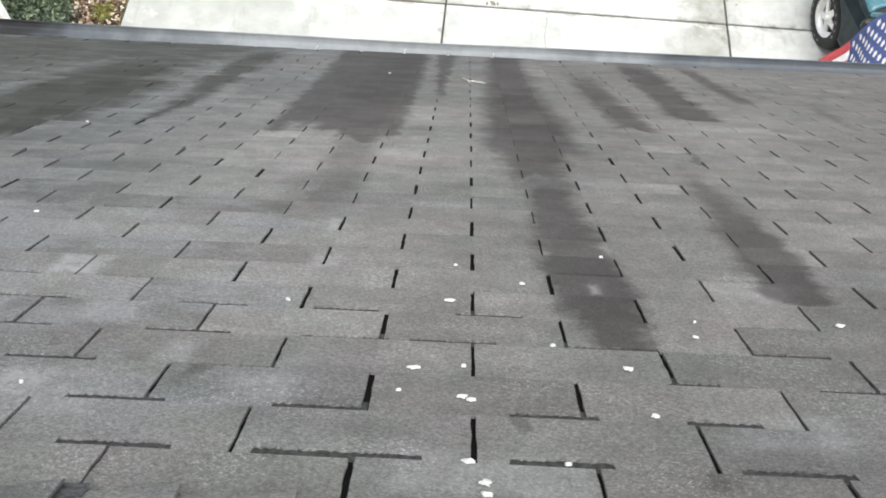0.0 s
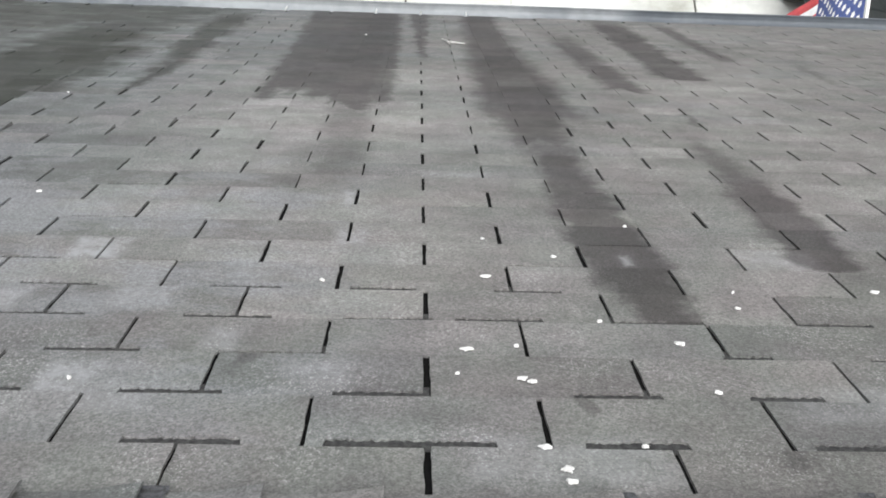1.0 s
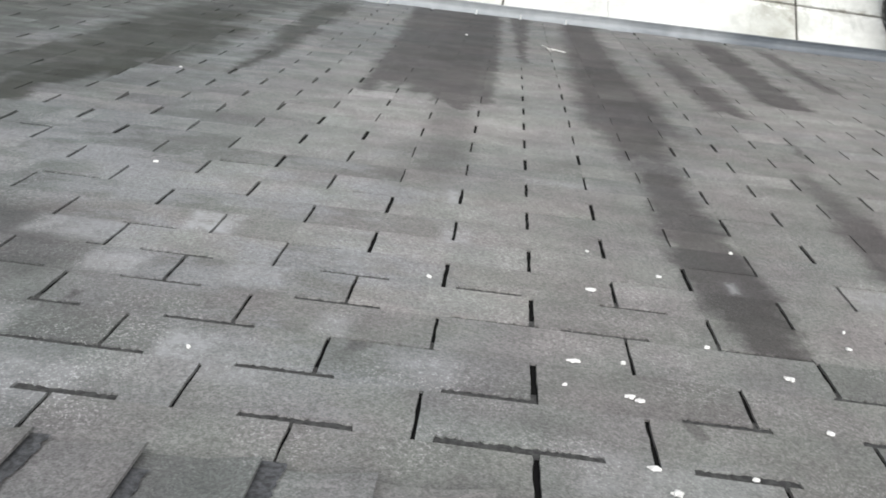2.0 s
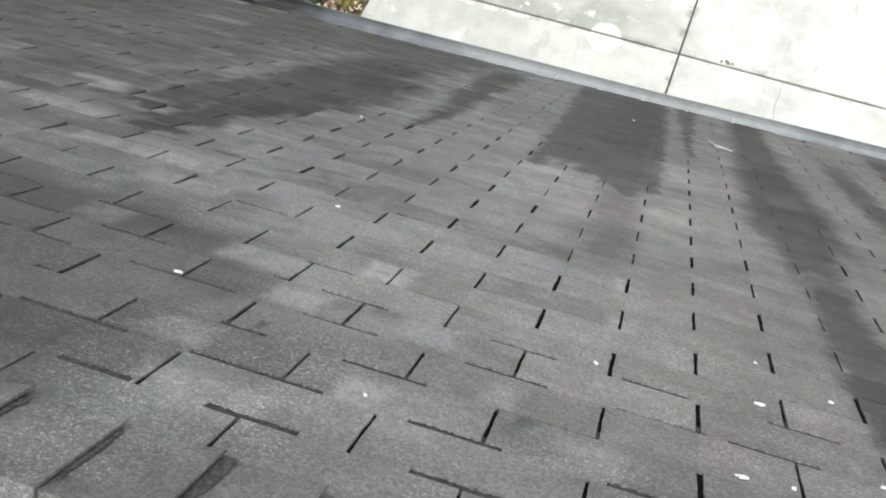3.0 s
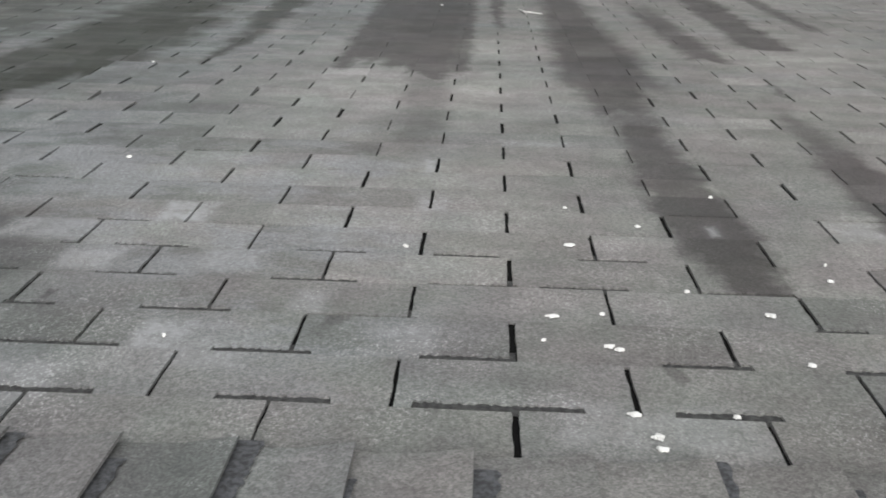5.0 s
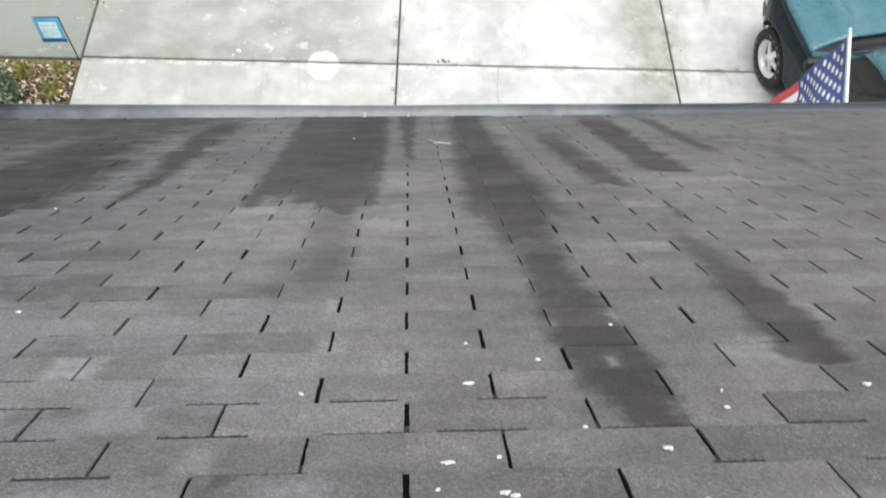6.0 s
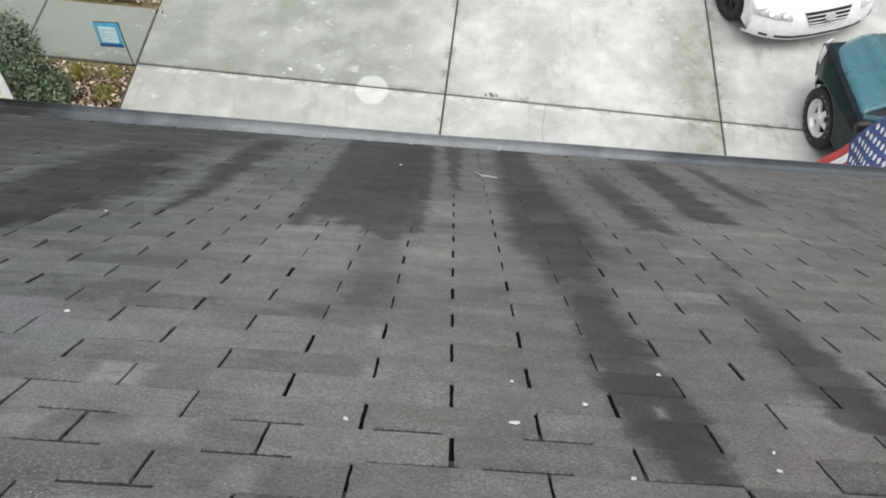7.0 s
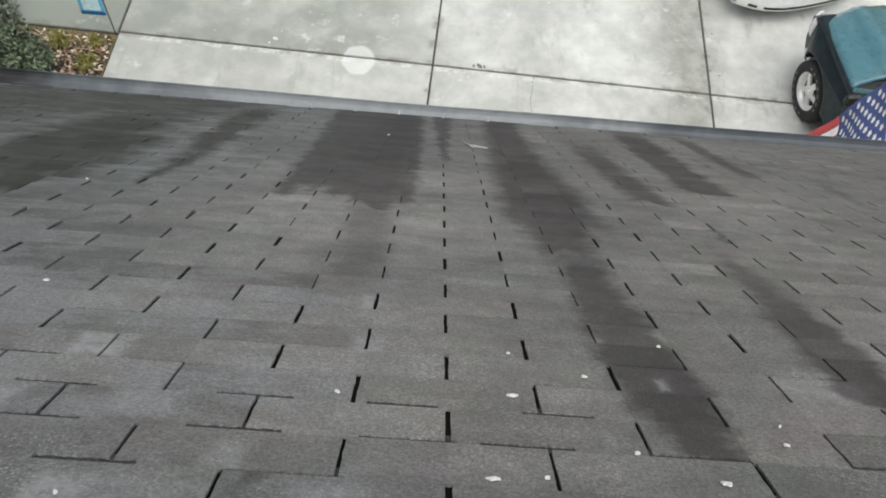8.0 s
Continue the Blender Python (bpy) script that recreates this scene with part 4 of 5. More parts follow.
def suv(m):
    car = thing("suv", m, "dark teal green off-road SUV parked on the driveway", "car")
    # lower body with arches: outline (y, z)
    front = arch(0.03, 0.36, 0.40, 0.44)
    rear = arch(-2.45, 0.36, 0.42, 0.42)
    profile = [(0.60, 0.42), (0.66, 0.55), (0.64, 0.86), (0.50, 0.99), (-0.45, 1.06), (-3.18, 1.08), (-3.22, 0.42)] + rear + front
    bm = bmesh.new()
    extrude_profile(bm, profile, -0.845, 0.845, 0.045)
    taper(bm)
    part("body", bm, M_TEAL_SHADED, car, "teal green body sides, with shade put into the colour")
    # bonnet: a gently crowned panel, edges rolled down
    bm = bmesh.new()
    rows = []
    for y, z, hw in ((0.61, 0.90, 0.68), (0.58, 0.975, 0.70), (0.48, 1.02, 0.725), (0.2, 1.05, 0.765), (-0.15, 1.075, 0.80), (-0.46, 1.09, 0.825), (-0.50, 1.075, 0.825)):
        rows.append([(u * hw, y - (0.17 if y > 0.3 else 0.08) * abs(u) ** 4, z + 0.035 * (1 - u * u) + (0.018 if 0.30 < abs(u) < 0.55 else 0) - (0.05 if abs(u) > 0.99 else 0)) for u in (-1, -0.97, -0.9, -0.7, -0.56, -0.54, -0.31, -0.29, 0, 0.29, 0.31, 0.54, 0.56, 0.7, 0.9, 0.97, 1)])
    grid_surface(bm, rows)
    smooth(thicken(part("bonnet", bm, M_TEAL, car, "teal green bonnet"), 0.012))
    # fender tops
    for sx in (-1, 1):
        bm = bmesh.new()
        rows = [[(sx * (0.605 + 0.150 * sin(a) * k), 0.46 + 0.20 * cos(a) * k + 0.015, z) for a in [pi / 2 * i / 6 for i in range(7)]] for z, k in ((0.70, 0.94), (0.72, 1.00), (0.85, 0.985), (0.895, 0.93), (0.905, 0.8))]
        grid_surface(bm, rows)
        smooth(thicken(part("headlight", bm, M_LENS, car, "clear wrap-round headlight"), 0.01))
        # mirror on its foot
        bm = bmesh.new()
        box(bm, sx * 0.955 - 0.085, sx * 0.955 + 0.085, -0.85, -0.77, 1.12, 1.25, 0.038)
        box(bm, sx * 0.87 - 0.03, sx * 0.87 + 0.03, -0.84, -0.78, 1.12, 1.17)
        part("mirror", bm, M_BLACK, car, "black door mirror")
    bm = bmesh.new()
    box(bm, -0.62, 0.62, -0.46, 0.46, 0.24, 0.93)
    part("wheel_well", bm, M_BLACK, car, "dark inner wheel well")
    # bumper and grille
    bm = bmesh.new()
    rows = [[(u * 0.735, 0.75 - 0.32 * abs(u) ** 6 + dy, z) for u in (-1, -0.98, -0.9, -0.7, -0.4, 0, 0.4, 0.7, 0.9, 0.98, 1)] for z, dy in ((0.44, -0.08), (0.46, -0.01), (0.55, 0.0), (0.61, -0.02), (0.63, -0.10))]
    grid_surface(bm, rows)
    smooth(thicken(part("bumper", bm, M_BUMPER, car, "bright metal front bumper"), 0.01))
    bm = bmesh.new()
    for i in range(10):
        x = -0.5 + i * 0.111
        box(bm, x - 0.018, x + 0.018, 0.60, 0.655, 0.62, 0.80, 0.006)
    part("grille", bm, M_BLACK, car, "black slatted grille")
    # cowl, wipers, cabin
    bm = bmesh.new()
    box(bm, -0.76, 0.76, -0.62, -0.50, 1.02, 1.075, 0.01)
    part("cowl", bm, M_BLACK, car, "black cowl below the windscreen")
    bm = bmesh.new()
    tube(bm, [(-0.55, -0.56, 1.085), (-0.30, -0.62, 1.13), (0.12, -0.66, 1.16)], 0.008, 6)
    part("wiper", bm, M_BLACK, car)
    bm = bmesh.new()
    tube(bm, [(0.05, -0.56, 1.085), (0.30, -0.62, 1.13), (0.66, -0.66, 1.16)], 0.008, 6)
    part("wiper", bm, M_BLACK, car)
    bm = bmesh.new()
    rows = [[(u * hw, y - 0.06 * u * u, z) for u in (-1, -0.6, 0, 0.6, 1)] for y, z, hw in ((-0.58, 1.07, 0.74), (-0.85, 1.36, 0.69), (-1.10, 1.60, 0.62))]
    grid_surface(bm, rows)
    smooth(thicken(part("windscreen", bm, M_GLASS, car, "dark windscreen glass"), 0.006))
    for sx in (-1, 1):
        bm = bmesh.new()
        tube(bm, [(sx * 0.79, -0.60, 1.06), (sx * 0.72, -0.93, 1.36), (sx * 0.64, -1.17, 1.61)], 0.035, 8)
        part("pillar", bm, M_TEAL, car)
        for y in (-1.75, -2.6, -3.08):
            bm = bmesh.new()
            tube(bm, [(sx * 0.80, y - 0.02, 1.06), (sx * 0.65, y, 1.62)], 0.045, 8)
            part("pillar", bm, M_TEAL, car)
    for sx in (-1, 1):
        bm = bmesh.new()
        grid_surface(bm, [[(sx * 0.80, y0, 1.08), (sx * 0.645, y1, 1.60)] for y0, y1 in ((-0.66, -1.2), (-1.72, -1.72), (-2.6, -2.6), (-3.12, -3.06))])
        thicken(part("side_window", bm, M_GLASS, car), 0.005)
        bm = bmesh.new()
        box(bm, sx * 0.845 - 0.004, sx * 0.845 + 0.004, -1.74, -0.62, 0.46, 1.05)
        part("door", bm, M_TEAL_SHADED, car)
    bm = bmesh.new()
    rows = [[(u * 0.70, y, z + 0.03 * (1 - u * u) - (0.04 if abs(u) > 0.95 else 0)) for u in (-1, -0.9, -0.5, 0, 0.5, 0.9, 1)] for y, z in ((-1.10, 1.60), (-1.3, 1.65), (-2.2, 1.67), (-3.0, 1.64), (-3.12, 1.58))]
    grid_surface(bm, rows)
    smooth(thicken(part("cabin_roof", bm, M_TEAL, car, "teal green roof panel"), 0.02))
    bm = bmesh.new()
    grid_surface(bm, [[(-0.72, -3.17, 1.08), (0.72, -3.17, 1.08)], [(-0.62, -3.10, 1.58), (0.62, -3.10, 1.58)]])
    thicken(part("rear_window", bm, M_GLASS, car), 0.005)
    for y in (0.0, -2.45):
        wheel(car, -0.705, y + 0.03, 0.335, 0.20, 0.200, 5, -1, True)
        wheel(car, 0.705, y + 0.03, 0.335, 0.20, 0.200, 5, 1, True)
    return car


def sedan(m):
    car = thing("sedan", m, "white sedan parked nose towards the house", "car")
    profile_low = [(0.50, 0.24), (0.60, 0.60), (0.30, 0.72), (-0.45, 0.90), (-3.1, 0.96), (-3.62, 0.92), (-3.70, 0.30)] + arch(-2.65, 0.31, 0.36, 0.26) + arch(0.0, 0.31, 0.36, 0.26)
    bm = bmesh.new()
    extrude_profile(bm, profile_low, -0.855, 0.855, 0.05)
    part("body", bm, M_WHITE, car)
    # rounded nose and bonnet in one sweep: (z, set back)
    us = [-1, -0.97, -0.9, -0.8, -0.65, -0.45, -0.2, 0, 0.2, 0.45, 0.65, 0.8, 0.9, 0.97, 1]

    def nose_y(u):
        return 0.86 - 0.30 * abs(u) ** 3.2

    FACE = ((0.185, 0.10), (0.20, 0.045), (0.23, 0.012), (0.27, 0.0), (0.34, 0.0), (0.42, 0.012), (0.50, 0.04), (0.57, 0.085), (0.63, 0.15), (0.67, 0.23))

    def face(u, z, lift=0.0):
        """A place on the nose, lifted off it."""
        for (z0, b0), (z1, b1) in zip(FACE, FACE[1:]):
            if z0 <= z <= z1:
                back_ = b0 + (b1 - b0) * (z - z0) / (z1 - z0)
        return Vector((u * 0.87 * (1 + lift), nose_y(u) - back_ + lift, z - 0.03 * abs(u) ** 3 * (z > 0.4) + lift * 0.6))

    bm = bmesh.new()
    rows = [[face(u, z) for u in us] for z, _ in FACE]
    grid_surface(bm, rows)
    smooth(thicken(part("bumper", bm, M_WHITE, car, "white painted front bumper"), 0.02))
    bm = bmesh.new()
    rows = [[face(u, 0.67, 0.004) for u in us]]
    for y, z in ((0.46, 0.705), (0.3, 0.75), (0.1, 0.81), (-0.25, 0.885), (-0.48, 0.91)):
        rows.append([(u * 0.86, y - 0.26 * abs(u) ** 2.8 * max(0, (y + 0.48)), z + 0.03 * (1 - u * u) - (0.03 if abs(u) > 0.95 else 0)) for u in us])
    grid_surface(bm, rows)
    smooth(thicken(part("bonnet", bm, M_WHITE, car, "white bonnet"), 0.015))
    for u0, u1 in ((-0.60, 0.70), (0.78, 0.88), (-0.88, -0.78)):
        bm = bmesh.new()
        grid_surface(bm, [[face(u0 + (u1 - u0) * i / 10, z, 0.006) for i in range(11)] for z in (0.262, 0.292)])
        smooth(thicken(part("lower_intake", bm, M_BLACK, car, "black lower intake slit"), 0.01))
    # grille: a trapezoid opening with chrome bars and a plain oval badge
    bm = bmesh.new()
    grid_surface(bm, [[face(u * hw, z, 0.008) for u in (-1, -0.5, 0, 0.5, 1)] for z, hw in ((0.43, 0.27), (0.50, 0.31), (0.57, 0.35))])
    grille = thicken(part("grille", bm, M_BLACK, car, "black grille with chrome bars"), 0.01)
    for z, hw in ((0.455, 0.285), (0.495, 0.31), (0.535, 0.335), (0.575, 0.36), (0.425, 0.27)):
        bm = bmesh.new()
        tube(bm, [face(u * hw, z, 0.016) for u in (-1, -0.6, -0.2, 0.2, 0.6, 1)], 0.008, 6)
        part("grille_bar", bm, M_CHROME, grille)
    bm = bmesh.new()
    bm.faces.new([bm.verts.new(face(0.085 * cos(a), 0.50 + 0.040 * sin(a), 0.03)) for a in [2 * pi * i / 20 for i in range(20)]])
    thicken(part("badge", bm, M_CHROME, grille, "plain oval badge"), 0.008)
    for sx in (-1, 1):
        bm = bmesh.new()
        grid_surface(bm, [[face(sx * u, z + 0.05 * (u - 0.6), 0.006) for u in (0.52, 0.62, 0.72, 0.82, 0.90, 0.96)] for z in (0.50, 0.56, 0.61)])
        lamp = smooth(thicken(part("headlight", bm, M_LENS, car, "clear headlight"), 0.008))
        for u in (0.62, 0.78):
            bm = bmesh.new()
            lathe(bm, [(0.0, 0.042), (0.008, 0.036), (0.004, 0.018), (0.008, 0.002)], 16, "z")
            bowl = part("reflector", bm, M_CHROME, lamp)
            bowl.matrix_local = Matrix.Translation(face(sx * u, 0.56, 0.012)) @ pose(0, 0, 0, -50, 0, 0)
    # cabin
    bm = bmesh.new()
    rows = [[(u * hw, y - 0.10 * u * u, z) for u in (-1, -0.9, -0.5, 0, 0.5, 0.9, 1)] for y, z, hw in ((-0.45, 0.90, 0.74), (-1.15, 1.33, 0.60), (-1.4, 1.40, 0.57))]
    grid_surface(bm, rows)
    smooth(thicken(part("windscreen", bm, M_GLASS, car), 0.006))
    bm = bmesh.new()
    rows = [[(u * hw, y, z + 0.03 * (1 - u * u)) for u in (-1, -0.9, -0.5, 0, 0.5, 0.9, 1)] for y, z, hw in ((-1.38, 1.38, 0.60), (-1.9, 1.42, 0.60), (-2.4, 1.38, 0.60))]
    grid_surface(bm, rows)
    smooth(thicken(part("cabin_roof", bm, M_WHITE, car), 0.02))
    for sx in (-1, 1):
        bm = bmesh.new()
        grid_surface(bm, [[(sx * 0.80, y0, 0.94), (sx * 0.60, y1, 1.38)] for y0, y1 in ((-0.6, -1.38), (-1.6, -1.7), (-2.95, -2.4))])
        thicken(part("side_window", bm, M_GLASS, car), 0.01)
        bm = bmesh.new()
        box(bm, sx * 0.92 - 0.08, sx * 0.92 + 0.08, -0.86, -0.76, 0.93, 1.04, 0.03)
        part("mirror", bm, M_WHITE, car)
    bm = bmesh.new()
    grid_surface(bm, [[(-0.60, -2.38, 1.38), (0.60, -2.38, 1.38)], [(-0.70, -3.0, 0.95), (0.70, -3.0, 0.95)]])
    thicken(part("rear_window", bm, M_GLASS, car), 0.006)
    for y in (0.0, -2.65):
        wheel(car, -0.755, y, 0.31, 0.20, 0.20, 7, -1, False, M_STEEL)
        wheel(car, 0.755, y, 0.31, 0.20, 0.20, 7, 1, False, M_STEEL)
    return car


suv(pose(4.585, 2.985, 0, 0, 0, 10))
sedan(pose(3.84, 5.10, 0, 0, 0, 200))


# ---- flag on its pole ----
def flag():
    red = simple("red_cloth", (0.58, 0.09, 0.10), 0.85, scale=40, vary=0.12)
    white = simple("white_cloth", (0.90, 0.90, 0.90), 0.85, scale=40, vary=0.08)
    blue = simple("blue_cloth", (0.085, 0.12, 0.31), 0.85, scale=40, vary=0.15)
    tip = Vector((2.983, 0.53, 3.138))
    base = Vector((3.006, WALL_Y + 0.01, 2.175))
    pole_way = (base - tip).normalized()
    fly_way = Vector((-0.245, 0.18, -0.945)).normalized()
    across = pole_way.cross(fly_way).normalized()
    pole = thing("flag_pole", Matrix.Translation(base), "white flag pole bracketed to the house wall", "flag pole")
    bm = bmesh.new()
    tube(bm, [Vector((0, 0, 0)), (tip - base) * 0.5, tip - base - pole_way * 0.02], 0.011, 12)
    part("pole", bm, M_TRIM, pole)
    bm = bmesh.new()
    bmesh.ops.create_uvsphere(bm, u_segments=12, v_segments=8, radius=0.0125, matrix=Matrix.Translation(tip - base - pole_way * 0.018))
    part("finial", bm, M_TRIM, pole)
    bm = bmesh.new()
    box(bm, -0.035, 0.035, -0.01, 0.02, -0.06, 0.06, 0.005)
    part("bracket", bm, M_NAIL, pole)
    cloth = thing("flag", Matrix.Translation(tip), "striped flag with a blue star field, hanging from its pole", "flag")
    HOIST, FLY = 0.91, 1.52

    def at(h, f, off=0.0):
        fold = 0.035 * sin(h * 9 + 1.0) * min(1, f * 2.2) + 0.02 * sin(f * 11 + h * 5) * min(1, f * 3)
        sag = 0.10 * f * f
        return pole_way * (0.012 + h) + fly_way * f + across * (fold + off) + Vector((0.02 * f, 0.0, 0.0)) - Vector((sag * 0.3, 0, 0))

    def cloth_part(name, h0, h1, f0, f1, material, label=""):
        bm = bmesh.new()
        nh, nf = max(2, int((h1 - h0) / 0.03)), max(2, int((f1 - f0) / 0.04))
        grid_surface(bm, [[at(h0 + (h1 - h0) * i / nh, f0 + (f1 - f0) * j / nf) for j in range(nf + 1)] for i in range(nh + 1)])
        return smooth(thicken(part(name, bm, material, cloth, label), 0.0015, 0.0))

    w = HOIST / 13
    for i in range(13):
        f0 = 0.66 if i < 7 else 0.035
        cloth_part("stripe", i * w, (i + 1) * w, f0, FLY, red if i % 2 == 0 else white)
    canton = cloth_part("star_field", 0, 7 * w, 0.035, 0.66, blue, "blue field with white stars")
    cloth_part("header", 0, HOIST, -0.008, 0.035, white, "white canvas heading")
    for row in range(9):
        for col in range(6 if row % 2 == 0 else 5):
            h = 7 * w * (row + 1) / 10
            f = 0.035 + 0.625 * ((2 * col + 1 if row % 2 == 0 else 2 * col + 2)) / 12
            bm = bmesh.new()
            for off in (0.003, -0.003):
                pts = []
                for i in range(10):
                    rad = 0.027 if i % 2 == 0 else 0.020
                    a = pi * i / 5
                    pts.append(bm.verts.new(at(h + rad * cos(a), f + 0.8 * rad * sin(a), off)))
                bm.faces.new(pts)
            part("star", bm, white, canton)


flag()


# ---- sign, bed, shrub ----
def yard_sign():
    blue = simple("blue_sign_paint", (0.13, 0.50, 0.80), 0.4, scale=12, vary=0.12)
    pale = simple("pale_blue_sign_face", (0.74, 0.93, 0.98), 0.4, scale=12, vary=0.12)
    metal = simple("thin_steel_post", (0.09, 0.08, 0.065), 0.6, 0.3)
    sign = thing("yard_sign", pose(-3.88, 3.31, 0, 0, 0, 0), "small blue yard sign hung from a thin metal post", "sign")
    bm = bmesh.new()
    tube(bm, [(0.01, 0.01, -0.02), (0, 0, 0.40), (-0.004, 0, 0.645)], 0.008, 8)
    part("post", bm, metal, sign)
    bm = bmesh.new()
    tube(bm, [(0.0, 0, 0.642), (-0.28, 0, 0.640)], 0.006, 8)
    part("arm", bm, metal, sign)
    bm = bmesh.new()
    box(bm, -0.285, -0.015, -0.006, 0.006, 0.275, 0.63, 0.003)
    board = part("board", bm, blue, sign, "blue sign board")
    bm = bmesh.new()
    box(bm, -0.245, -0.055, -0.0105, -0.0065, 0.345, 0.575, 0.001)
    part("face", bm, pale, board, "pale blue panel")
    bm = bmesh.new()
    box(bm, -0.283, -0.017, -0.0095, -0.0065, 0.277, 0.325, 0.001)
    part("band", bm, simple("deep_blue_sign_paint", (0.02, 0.13, 0.30), 0.4), board, "deep blue lower band")
    bm = bmesh.new()
    for z, a, b in ((0.535, 0.07, 0.23), (0.49, 0.08, 0.20), (0.44, 0.07, 0.22), (0.40, 0.10, 0.19)):
        box(bm, -b, -a, -0.013, -0.0115, z - 0.009, z + 0.009)
    part("lines", bm, simple("washed_out_print", (0.60, 0.84, 0.95), 0.5), board, "faded print bars")


yard_sign()

bm = bmesh.new()
rng = random.Random(2)
grid_surface(bm, [[(x + rng.uniform(-0.03, 0.03), y + rng.uniform(-0.03, 0.03), -0.012 + rng.uniform(0, 0.03)) for x in [-8.2 + i * 0.21 for i in range(21)]] for y in [1.6 + j * 0.16 for j in range(10)]])
bed = part("planting_bed", bm, M_SOIL)
tagged(bed, "dark soil planting bed under leaf litter", "planting bed", kind="structure")
bm = bmesh.new()
grid_surface(bm, [[(x + rng.uniform(-0.03, 0.03), y + rng.uniform(-0.03, 0.03), -0.012 + rng.uniform(0, 0.03)) for x in [-8.2 + i * 0.21 for i in range(21)]] for y in [4.33 + j * 0.2 for j in range(12)]])
bed2 = part("planting_bed", bm, M_SOIL)
tagged(bed2, "strip of soil and dry grass beyond the walk", "planting bed", kind="structure")


def leaf_litter(name, label, x0, x1, y0, y1, count, seed, long_=0.05, straw=0.0):
    """Curled dead leaves, each of two bent quads."""
    rng = random.Random(seed)
    pts, faces = [], []
    for _ in range(count):
        x, y = rng.uniform(x0, x1), rng.uniform(y0, y1)
        z = 0.012 + rng.random() ** 2 * 0.05
        size = long_ * rng.uniform(0.5, 1.25)
        wide = size * rng.uniform(0.4, 0.7)
        if rng.random() < straw:
            size, wide = size * 2.6, 0.006
        m = pose(x, y, z, rng.uniform(-35, 35), rng.uniform(-35, 35), rng.uniform(0, 360))
        curl = rng.uniform(0.1, 0.5) * wide
        base = len(pts)
        for v in ((-size / 2, 0, 0), (0, -wide / 2, curl), (size / 2, 0, 0.2 * curl), (0, wide / 2, curl), (0, 0, 0)):
            pts.append(tuple(m @ Vector(v)))
        faces += [(base, base + 1, base + 4), (base + 1, base + 2, base + 4), (base + 2, base + 3, base + 4), (base + 3, base, base + 4)]
    me = bpy.data.meshes.new(name)
    me.from_pydata(pts, [], faces)
    me.materials.append(M_LITTER)
    return tagged(new(name, me), label, "leaf litter", kind="stuff")


leaf_litter("leaf_litter", "brown and pink dead leaves on the planting bed", -5.2, -3.87, 1.9, 3.24, 2600, 5, 0.06)
leaf_litter("leaf_litter", "dead leaves and straw beyond the walk", -7.5, -3.78, 4.30, 6.2, 6500, 6, 0.05, 0.45)
leaf_litter("leaf_litter", "stray leaves on the edge of the driveway", -3.86, -3.72, 4.15, 4.4, 9, 7)


def grass_tuft(x, y, radius, count, seed):
    rng = random.Random(seed)
    bm = bmesh.new()
    for _ in range(count):
        a, d = rng.uniform(0, 2 * pi), radius * rng.random() ** 0.6
        bx, by = 0.5 * d * cos(a), 0.5 * d * sin(a)
        h = rng.uniform(0.03, 0.14)
        lean = d * 1.1
        side_ = Vector((-sin(a), cos(a), 0)) * 0.006
        p0, p1, p2 = Vector((bx, by, 0)), Vector((bx + lean * 0.4 * cos(a), by + lean * 0.4 * sin(a), h)), Vector((bx + lean * cos(a), by + lean * sin(a), h * rng.uniform(0.5, 1.0)))
        v = [bm.verts.new(q) for q in (p0 - side_, p0 + side_, p1 + side_ * 0.8, p1 - side_ * 0.8, p2)]
        bm.faces.new((v[0], v[1], v[2], v[3]))
        bm.faces.new((v[3], v[2], v[4]))
    ob = part("grass_tuft", bm, M_TUFT)
    ob.location = (x, y, 0.01)
    return tagged(ob, "yellow-green clump of grass in the leaf bed", "grass", "grass clumps in the bed")


for i, (x, y, rad) in enumerate(((-4.40, 3.08, 0.10), (-4.05, 2.80, 0.09), (-4.02, 3.10, 0.07), (-4.5, 4.62, 0.2), (-5.1, 4.75, 0.22))):
    grass_tuft(x, y, rad * 1.25, 120, 20 + i)


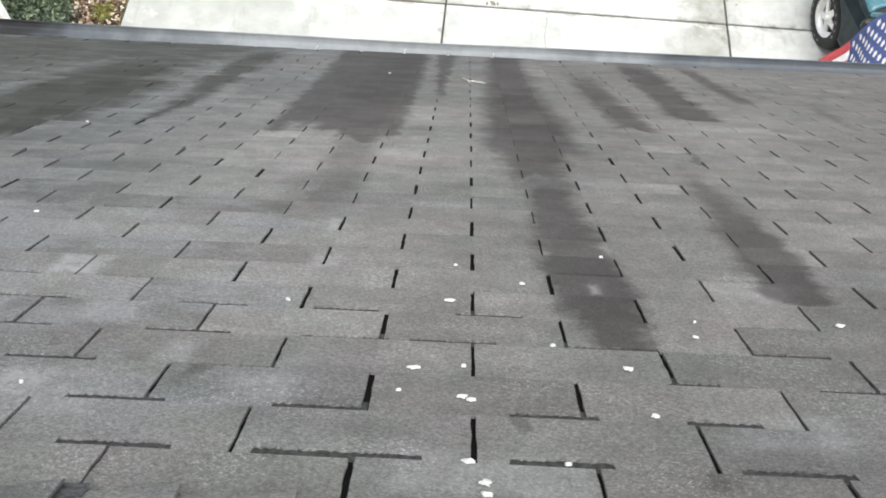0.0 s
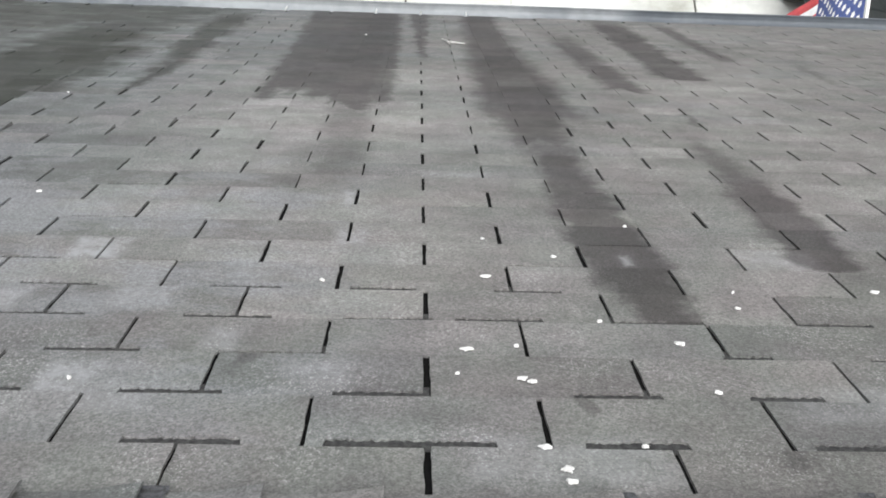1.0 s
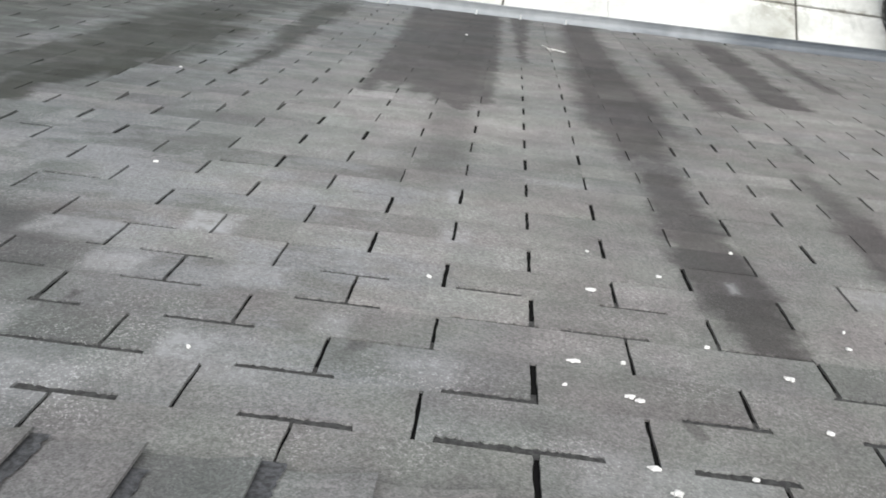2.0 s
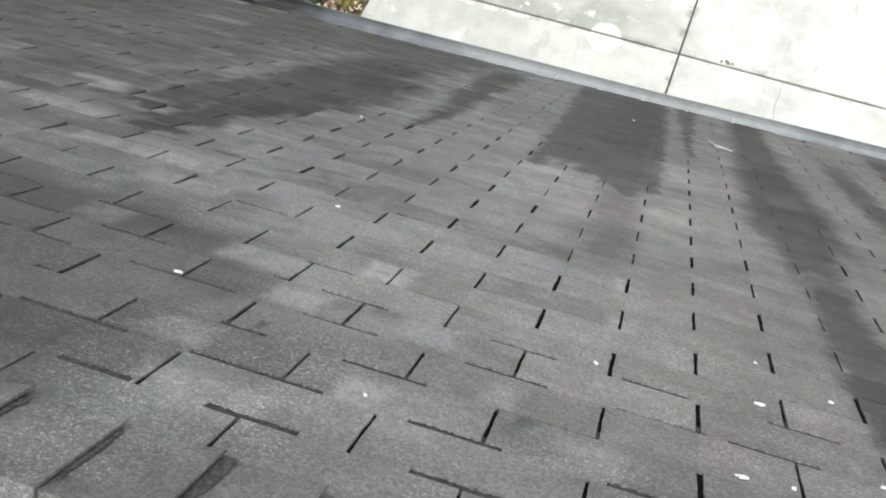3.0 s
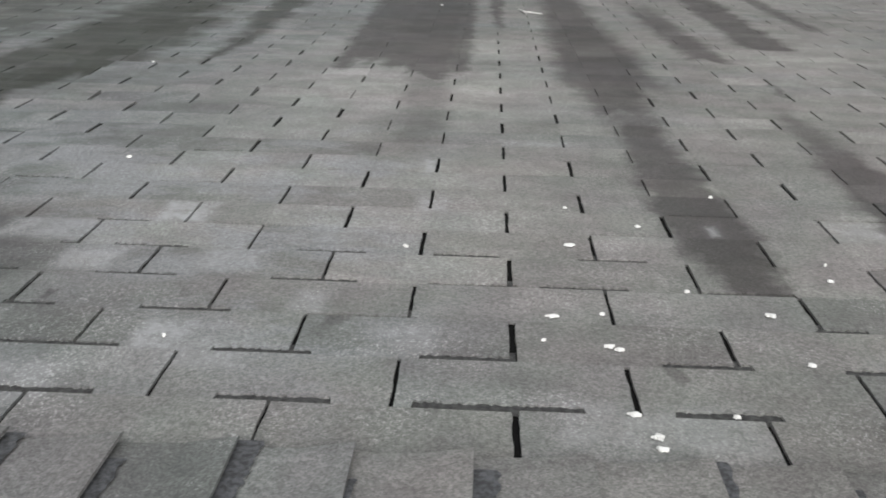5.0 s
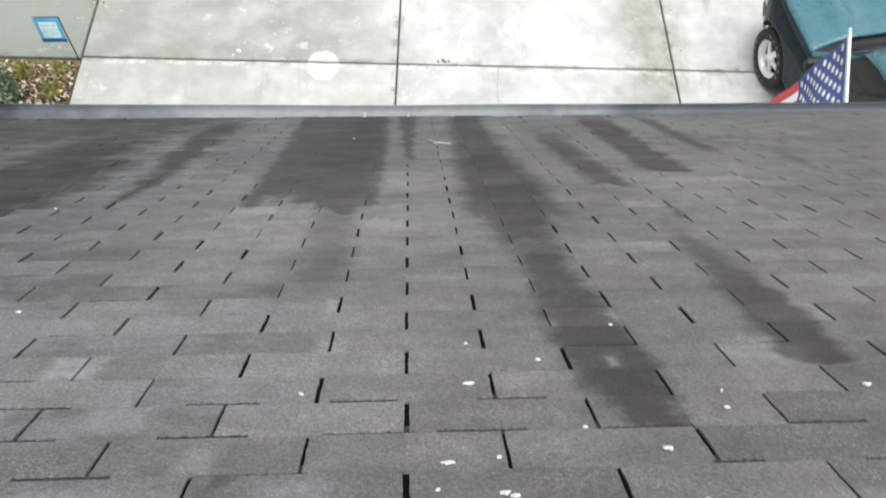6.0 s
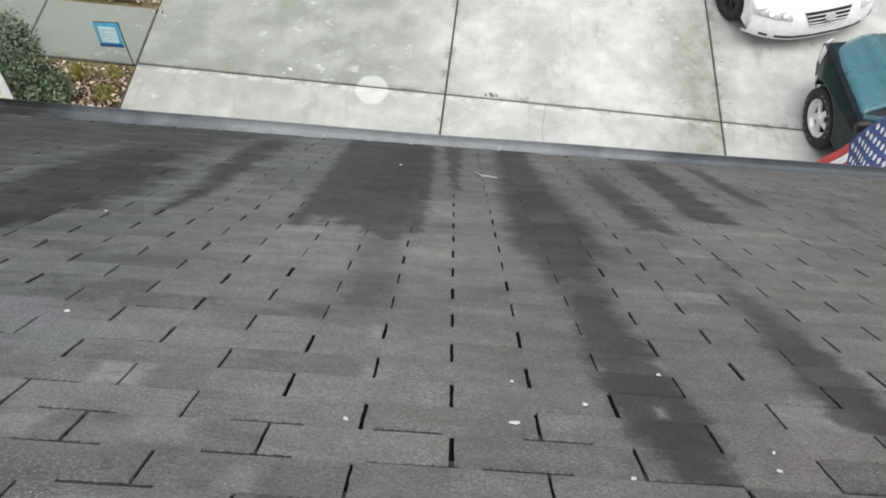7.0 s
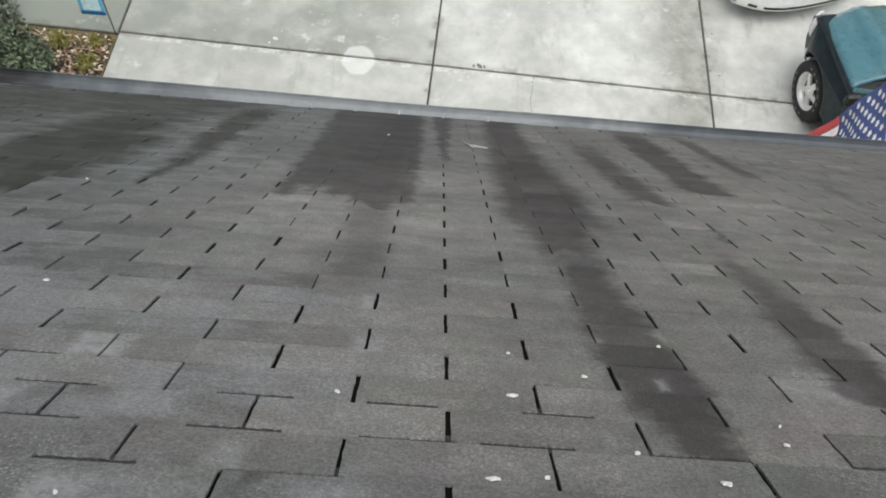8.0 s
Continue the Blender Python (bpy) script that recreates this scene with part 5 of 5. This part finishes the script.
def shrub(name, m, radii, leaves, seed, label, material=None):
    """Branches and a shell of many small leaves with an uneven outline."""
    rng = random.Random(seed)
    bush = thing(name, m, label, "shrub")
    rx, ry, rz = radii
    bm = bmesh.new()
    tips = []
    for i in range(26):
        a, e = rng.uniform(0, 2 * pi), rng.uniform(0.15, 1.3)
        end = Vector((rx * 0.8 * cos(a) * cos(e), ry * 0.8 * sin(a) * cos(e), rz * (0.25 + 0.7 * sin(e))))
        mid = end * 0.5 + Vector((rng.uniform(-0.06, 0.06), rng.uniform(-0.06, 0.06), 0.05))
        tube(bm, [(0.03 * cos(a), 0.03 * sin(a), 0), mid, end], [0.014, 0.009, 0.003], 6)
        tips.append(end)
    part("branches", bm, M_BARK, bush)
    clumps = [(Vector((rng.uniform(-1, 1), rng.uniform(-1, 1), rng.uniform(0.05, 1)))) for _ in range(400)]
    clumps = [c for c in clumps if 0.45 < (c.x ** 2 + c.y ** 2 + (c.z * 0.95) ** 2) ** 0.5 < 1.0][:130]
    pts, faces = [], []
    for _ in range(leaves):
        c = rng.choice(clumps)
        p = Vector((c.x * rx, c.y * ry, c.z * rz)) + Vector((rng.gauss(0, 0.055), rng.gauss(0, 0.055), rng.gauss(0, 0.045)))
        p.z = max(0.02, p.z)
        size, wide = rng.uniform(0.022, 0.042), rng.uniform(0.010, 0.018)
        out = Vector((p.x / rx, p.y / ry, p.z / rz + 0.4)).normalized()
        mm = Matrix.Translation(p) @ out.to_track_quat("Z", "Y").to_matrix().to_4x4() @ pose(0, 0, 0, rng.uniform(-50, 50), rng.uniform(-50, 50), rng.uniform(0, 360))
        base = len(pts)
        for v in ((-size, 0, 0), (0, -wide, 0.004), (size, 0, 0), (0, wide, 0.004)):
            pts.append(tuple(mm @ Vector(v)))
        faces.append((base, base + 1, base + 2, base + 3))
    me = bpy.data.meshes.new("foliage")
    me.from_pydata(pts, [], faces)
    me.materials.append(material or M_BUSH)
    ob = new("foliage", me)
    ob.parent = bush
    return bush


shrub("shrub", pose(-4.95, 2.58, 0), (0.60, 0.50, 0.50), 15000, 31, "dark green evergreen shrub beside the walk")
shrub("shrub", pose(-4.75, 2.2, 0), (0.42, 0.40, 0.50), 8000, 32, "low dark green evergreen shrub by the wing corner")
shrub("shrub", pose(-5.9, 2.65, 0), (0.6, 0.5, 0.55), 9000, 33, "dark green evergreen shrub by the wing")

shrub("shrub", pose(-5.42, 3.22, 0), (0.46, 0.50, 0.62), 5000, 34, "thin grey-green shrub leaning over the walk", M_GREY_BUSH)

bm = bmesh.new()
bmesh.ops.create_icosphere(bm, subdivisions=2, radius=0.038)
for v in bm.verts:
    v.co = Vector((v.co.x * 1.3, v.co.y, v.co.z * 0.7)) * (1 + 0.2 * noise.noise(v.co * 20))
stone = part("stone", bm, M_CHIP)
stone.location = (-4.17, 2.61, 0.03)
tagged(stone, "pale round stone on the leaf bed", "stone")


# ---- crumbs of dirt and paper on the slabs ----
def crumb(x, y, size, material, label, seed):
    rng = random.Random(seed)
    bm = bmesh.new()
    bmesh.ops.create_icosphere(bm, subdivisions=1, radius=size)
    for v in bm.verts:
        v.co = Vector((v.co.x * 1.5, v.co.y * 0.8, v.co.z * 0.2)) * rng.uniform(0.6, 1.25)
    ob = part("debris", bm, material)
    ob.location, ob.rotation_euler = (x, y, size * 0.2), (0, 0, rng.uniform(0, 3))
    return tagged(ob, label, "debris", "debris on the driveway")


M_CLOD = simple("dry_clod", (0.20, 0.18, 0.145), 0.95, scale=40, vary=0.4)
for i, (x, y, size) in enumerate(((0.25, 3.215, 0.035), (0.19, 3.205, 0.02), (0.31, 3.205, 0.018), (2.77, 3.9, 0.012), (2.98, 3.98, 0.014), (2.9, 3.4, 0.016), (3.0, 3.33, 0.012))):
    crumb(x, y, size, M_CLOD, "brown clod of dry leaf dirt on the concrete", 90 + i)
for i, (x, y, size) in enumerate(((-2.08, 3.40, 0.035), (0.04, 2.98, 0.014), (0.13, 3.03, 0.012), (-0.08, 3.06, 0.012), (-2.14, 3.34, 0.014), (0.35, 2.93, 0.011), (1.05, 4.3, 0.018))):
    crumb(x, y, size, M_CHIP, "white scrap lying on the concrete", 110 + i)


# ---- small things on the roof ----
def chip(x, r, size, seed, long_=1.6):
    """A flake of white paint lying on a tab."""
    rng = random.Random(seed)
    bm = bmesh.new()
    n = 11
    top, low = [], []
    for i in range(n):
        a = 2 * pi * i / n
        d = size * rng.uniform(0.25, 1.3)
        top.append(bm.verts.new((d * long_ * cos(a) * 0.6, d * sin(a) * 0.75, 0.0025 + 0.002 * rng.random())))
        low.append(bm.verts.new((d * long_ * cos(a) * 0.62, d * sin(a) * 0.78, 0.0)))
    mid = bm.verts.new((0, 0, 0.005))
    for i in range(n):
        j = (i + 1) % n
        bm.faces.new((top[i], top[j], mid))
        bm.faces.new((low[i], low[j], top[j], top[i]))
    ob = part("paint_flake", bm, M_CHIP)
    ob.matrix_world = ROOF @ pose(x, r, 0.0035, 0, 0, rng.uniform(-25, 25))
    return tagged(ob, "white flake lying on the grey shingles", "flake", "white flakes on the roof")


CHIPS = (
    (-0.333, 0.542, 6), (-0.041, 0.576, 9), (-0.091, 0.271, 8), (0.239, 0.302, 7), (-0.003, 0.169, 7), (-0.017, 0.179, 6), (0.251, 0.145, 5),
    (0.010, -0.050, 8), (0.014, -0.075, 6), (0.096, 0.686, 6), (0.375, 0.445, 5), (0.391, 0.517, 5), (0.652, 0.53, 6), (-0.008, 0.0, 6),
    (-0.108, 0.191, 3), (-0.641, 0.162, 4), (-1.022, 1.062, 7), (-0.035, 0.786, 4), (-0.016, 0.285, 4), (0.131, 0.382, 5), (0.277, 0.885, 4),
    (-1.395, 2.30, 7), (-0.455, 4.27, 9), (-1.075, 0.397, 9), (0.116, 0.002, 4),
)
for i, (x, r, mm) in enumerate(CHIPS):
    chip(x, r, mm * 0.00098, 60 + i, 2.4 if i in (5, 12, 13) else 1.8)

bm = bmesh.new()
tube(bm, [(-0.040, 4.12, 0.010), (-0.012, 4.00, 0.014), (0.010, 3.975, 0.012), (0.078, 3.935, 0.010)], [0.003, 0.005, 0.005, 0.003], 6)
tube(bm, [(-0.012, 4.00, 0.012), (0.0, 3.90, 0.010)], [0.004, 0.002], 6)
twig = part("twig", bm, M_TWIG)
twig.matrix_world = ROOF
tagged(twig, "short bleached twig lying on the shingles", "twig")

ridge_caps()
cap_shadows()
lay_shingles()
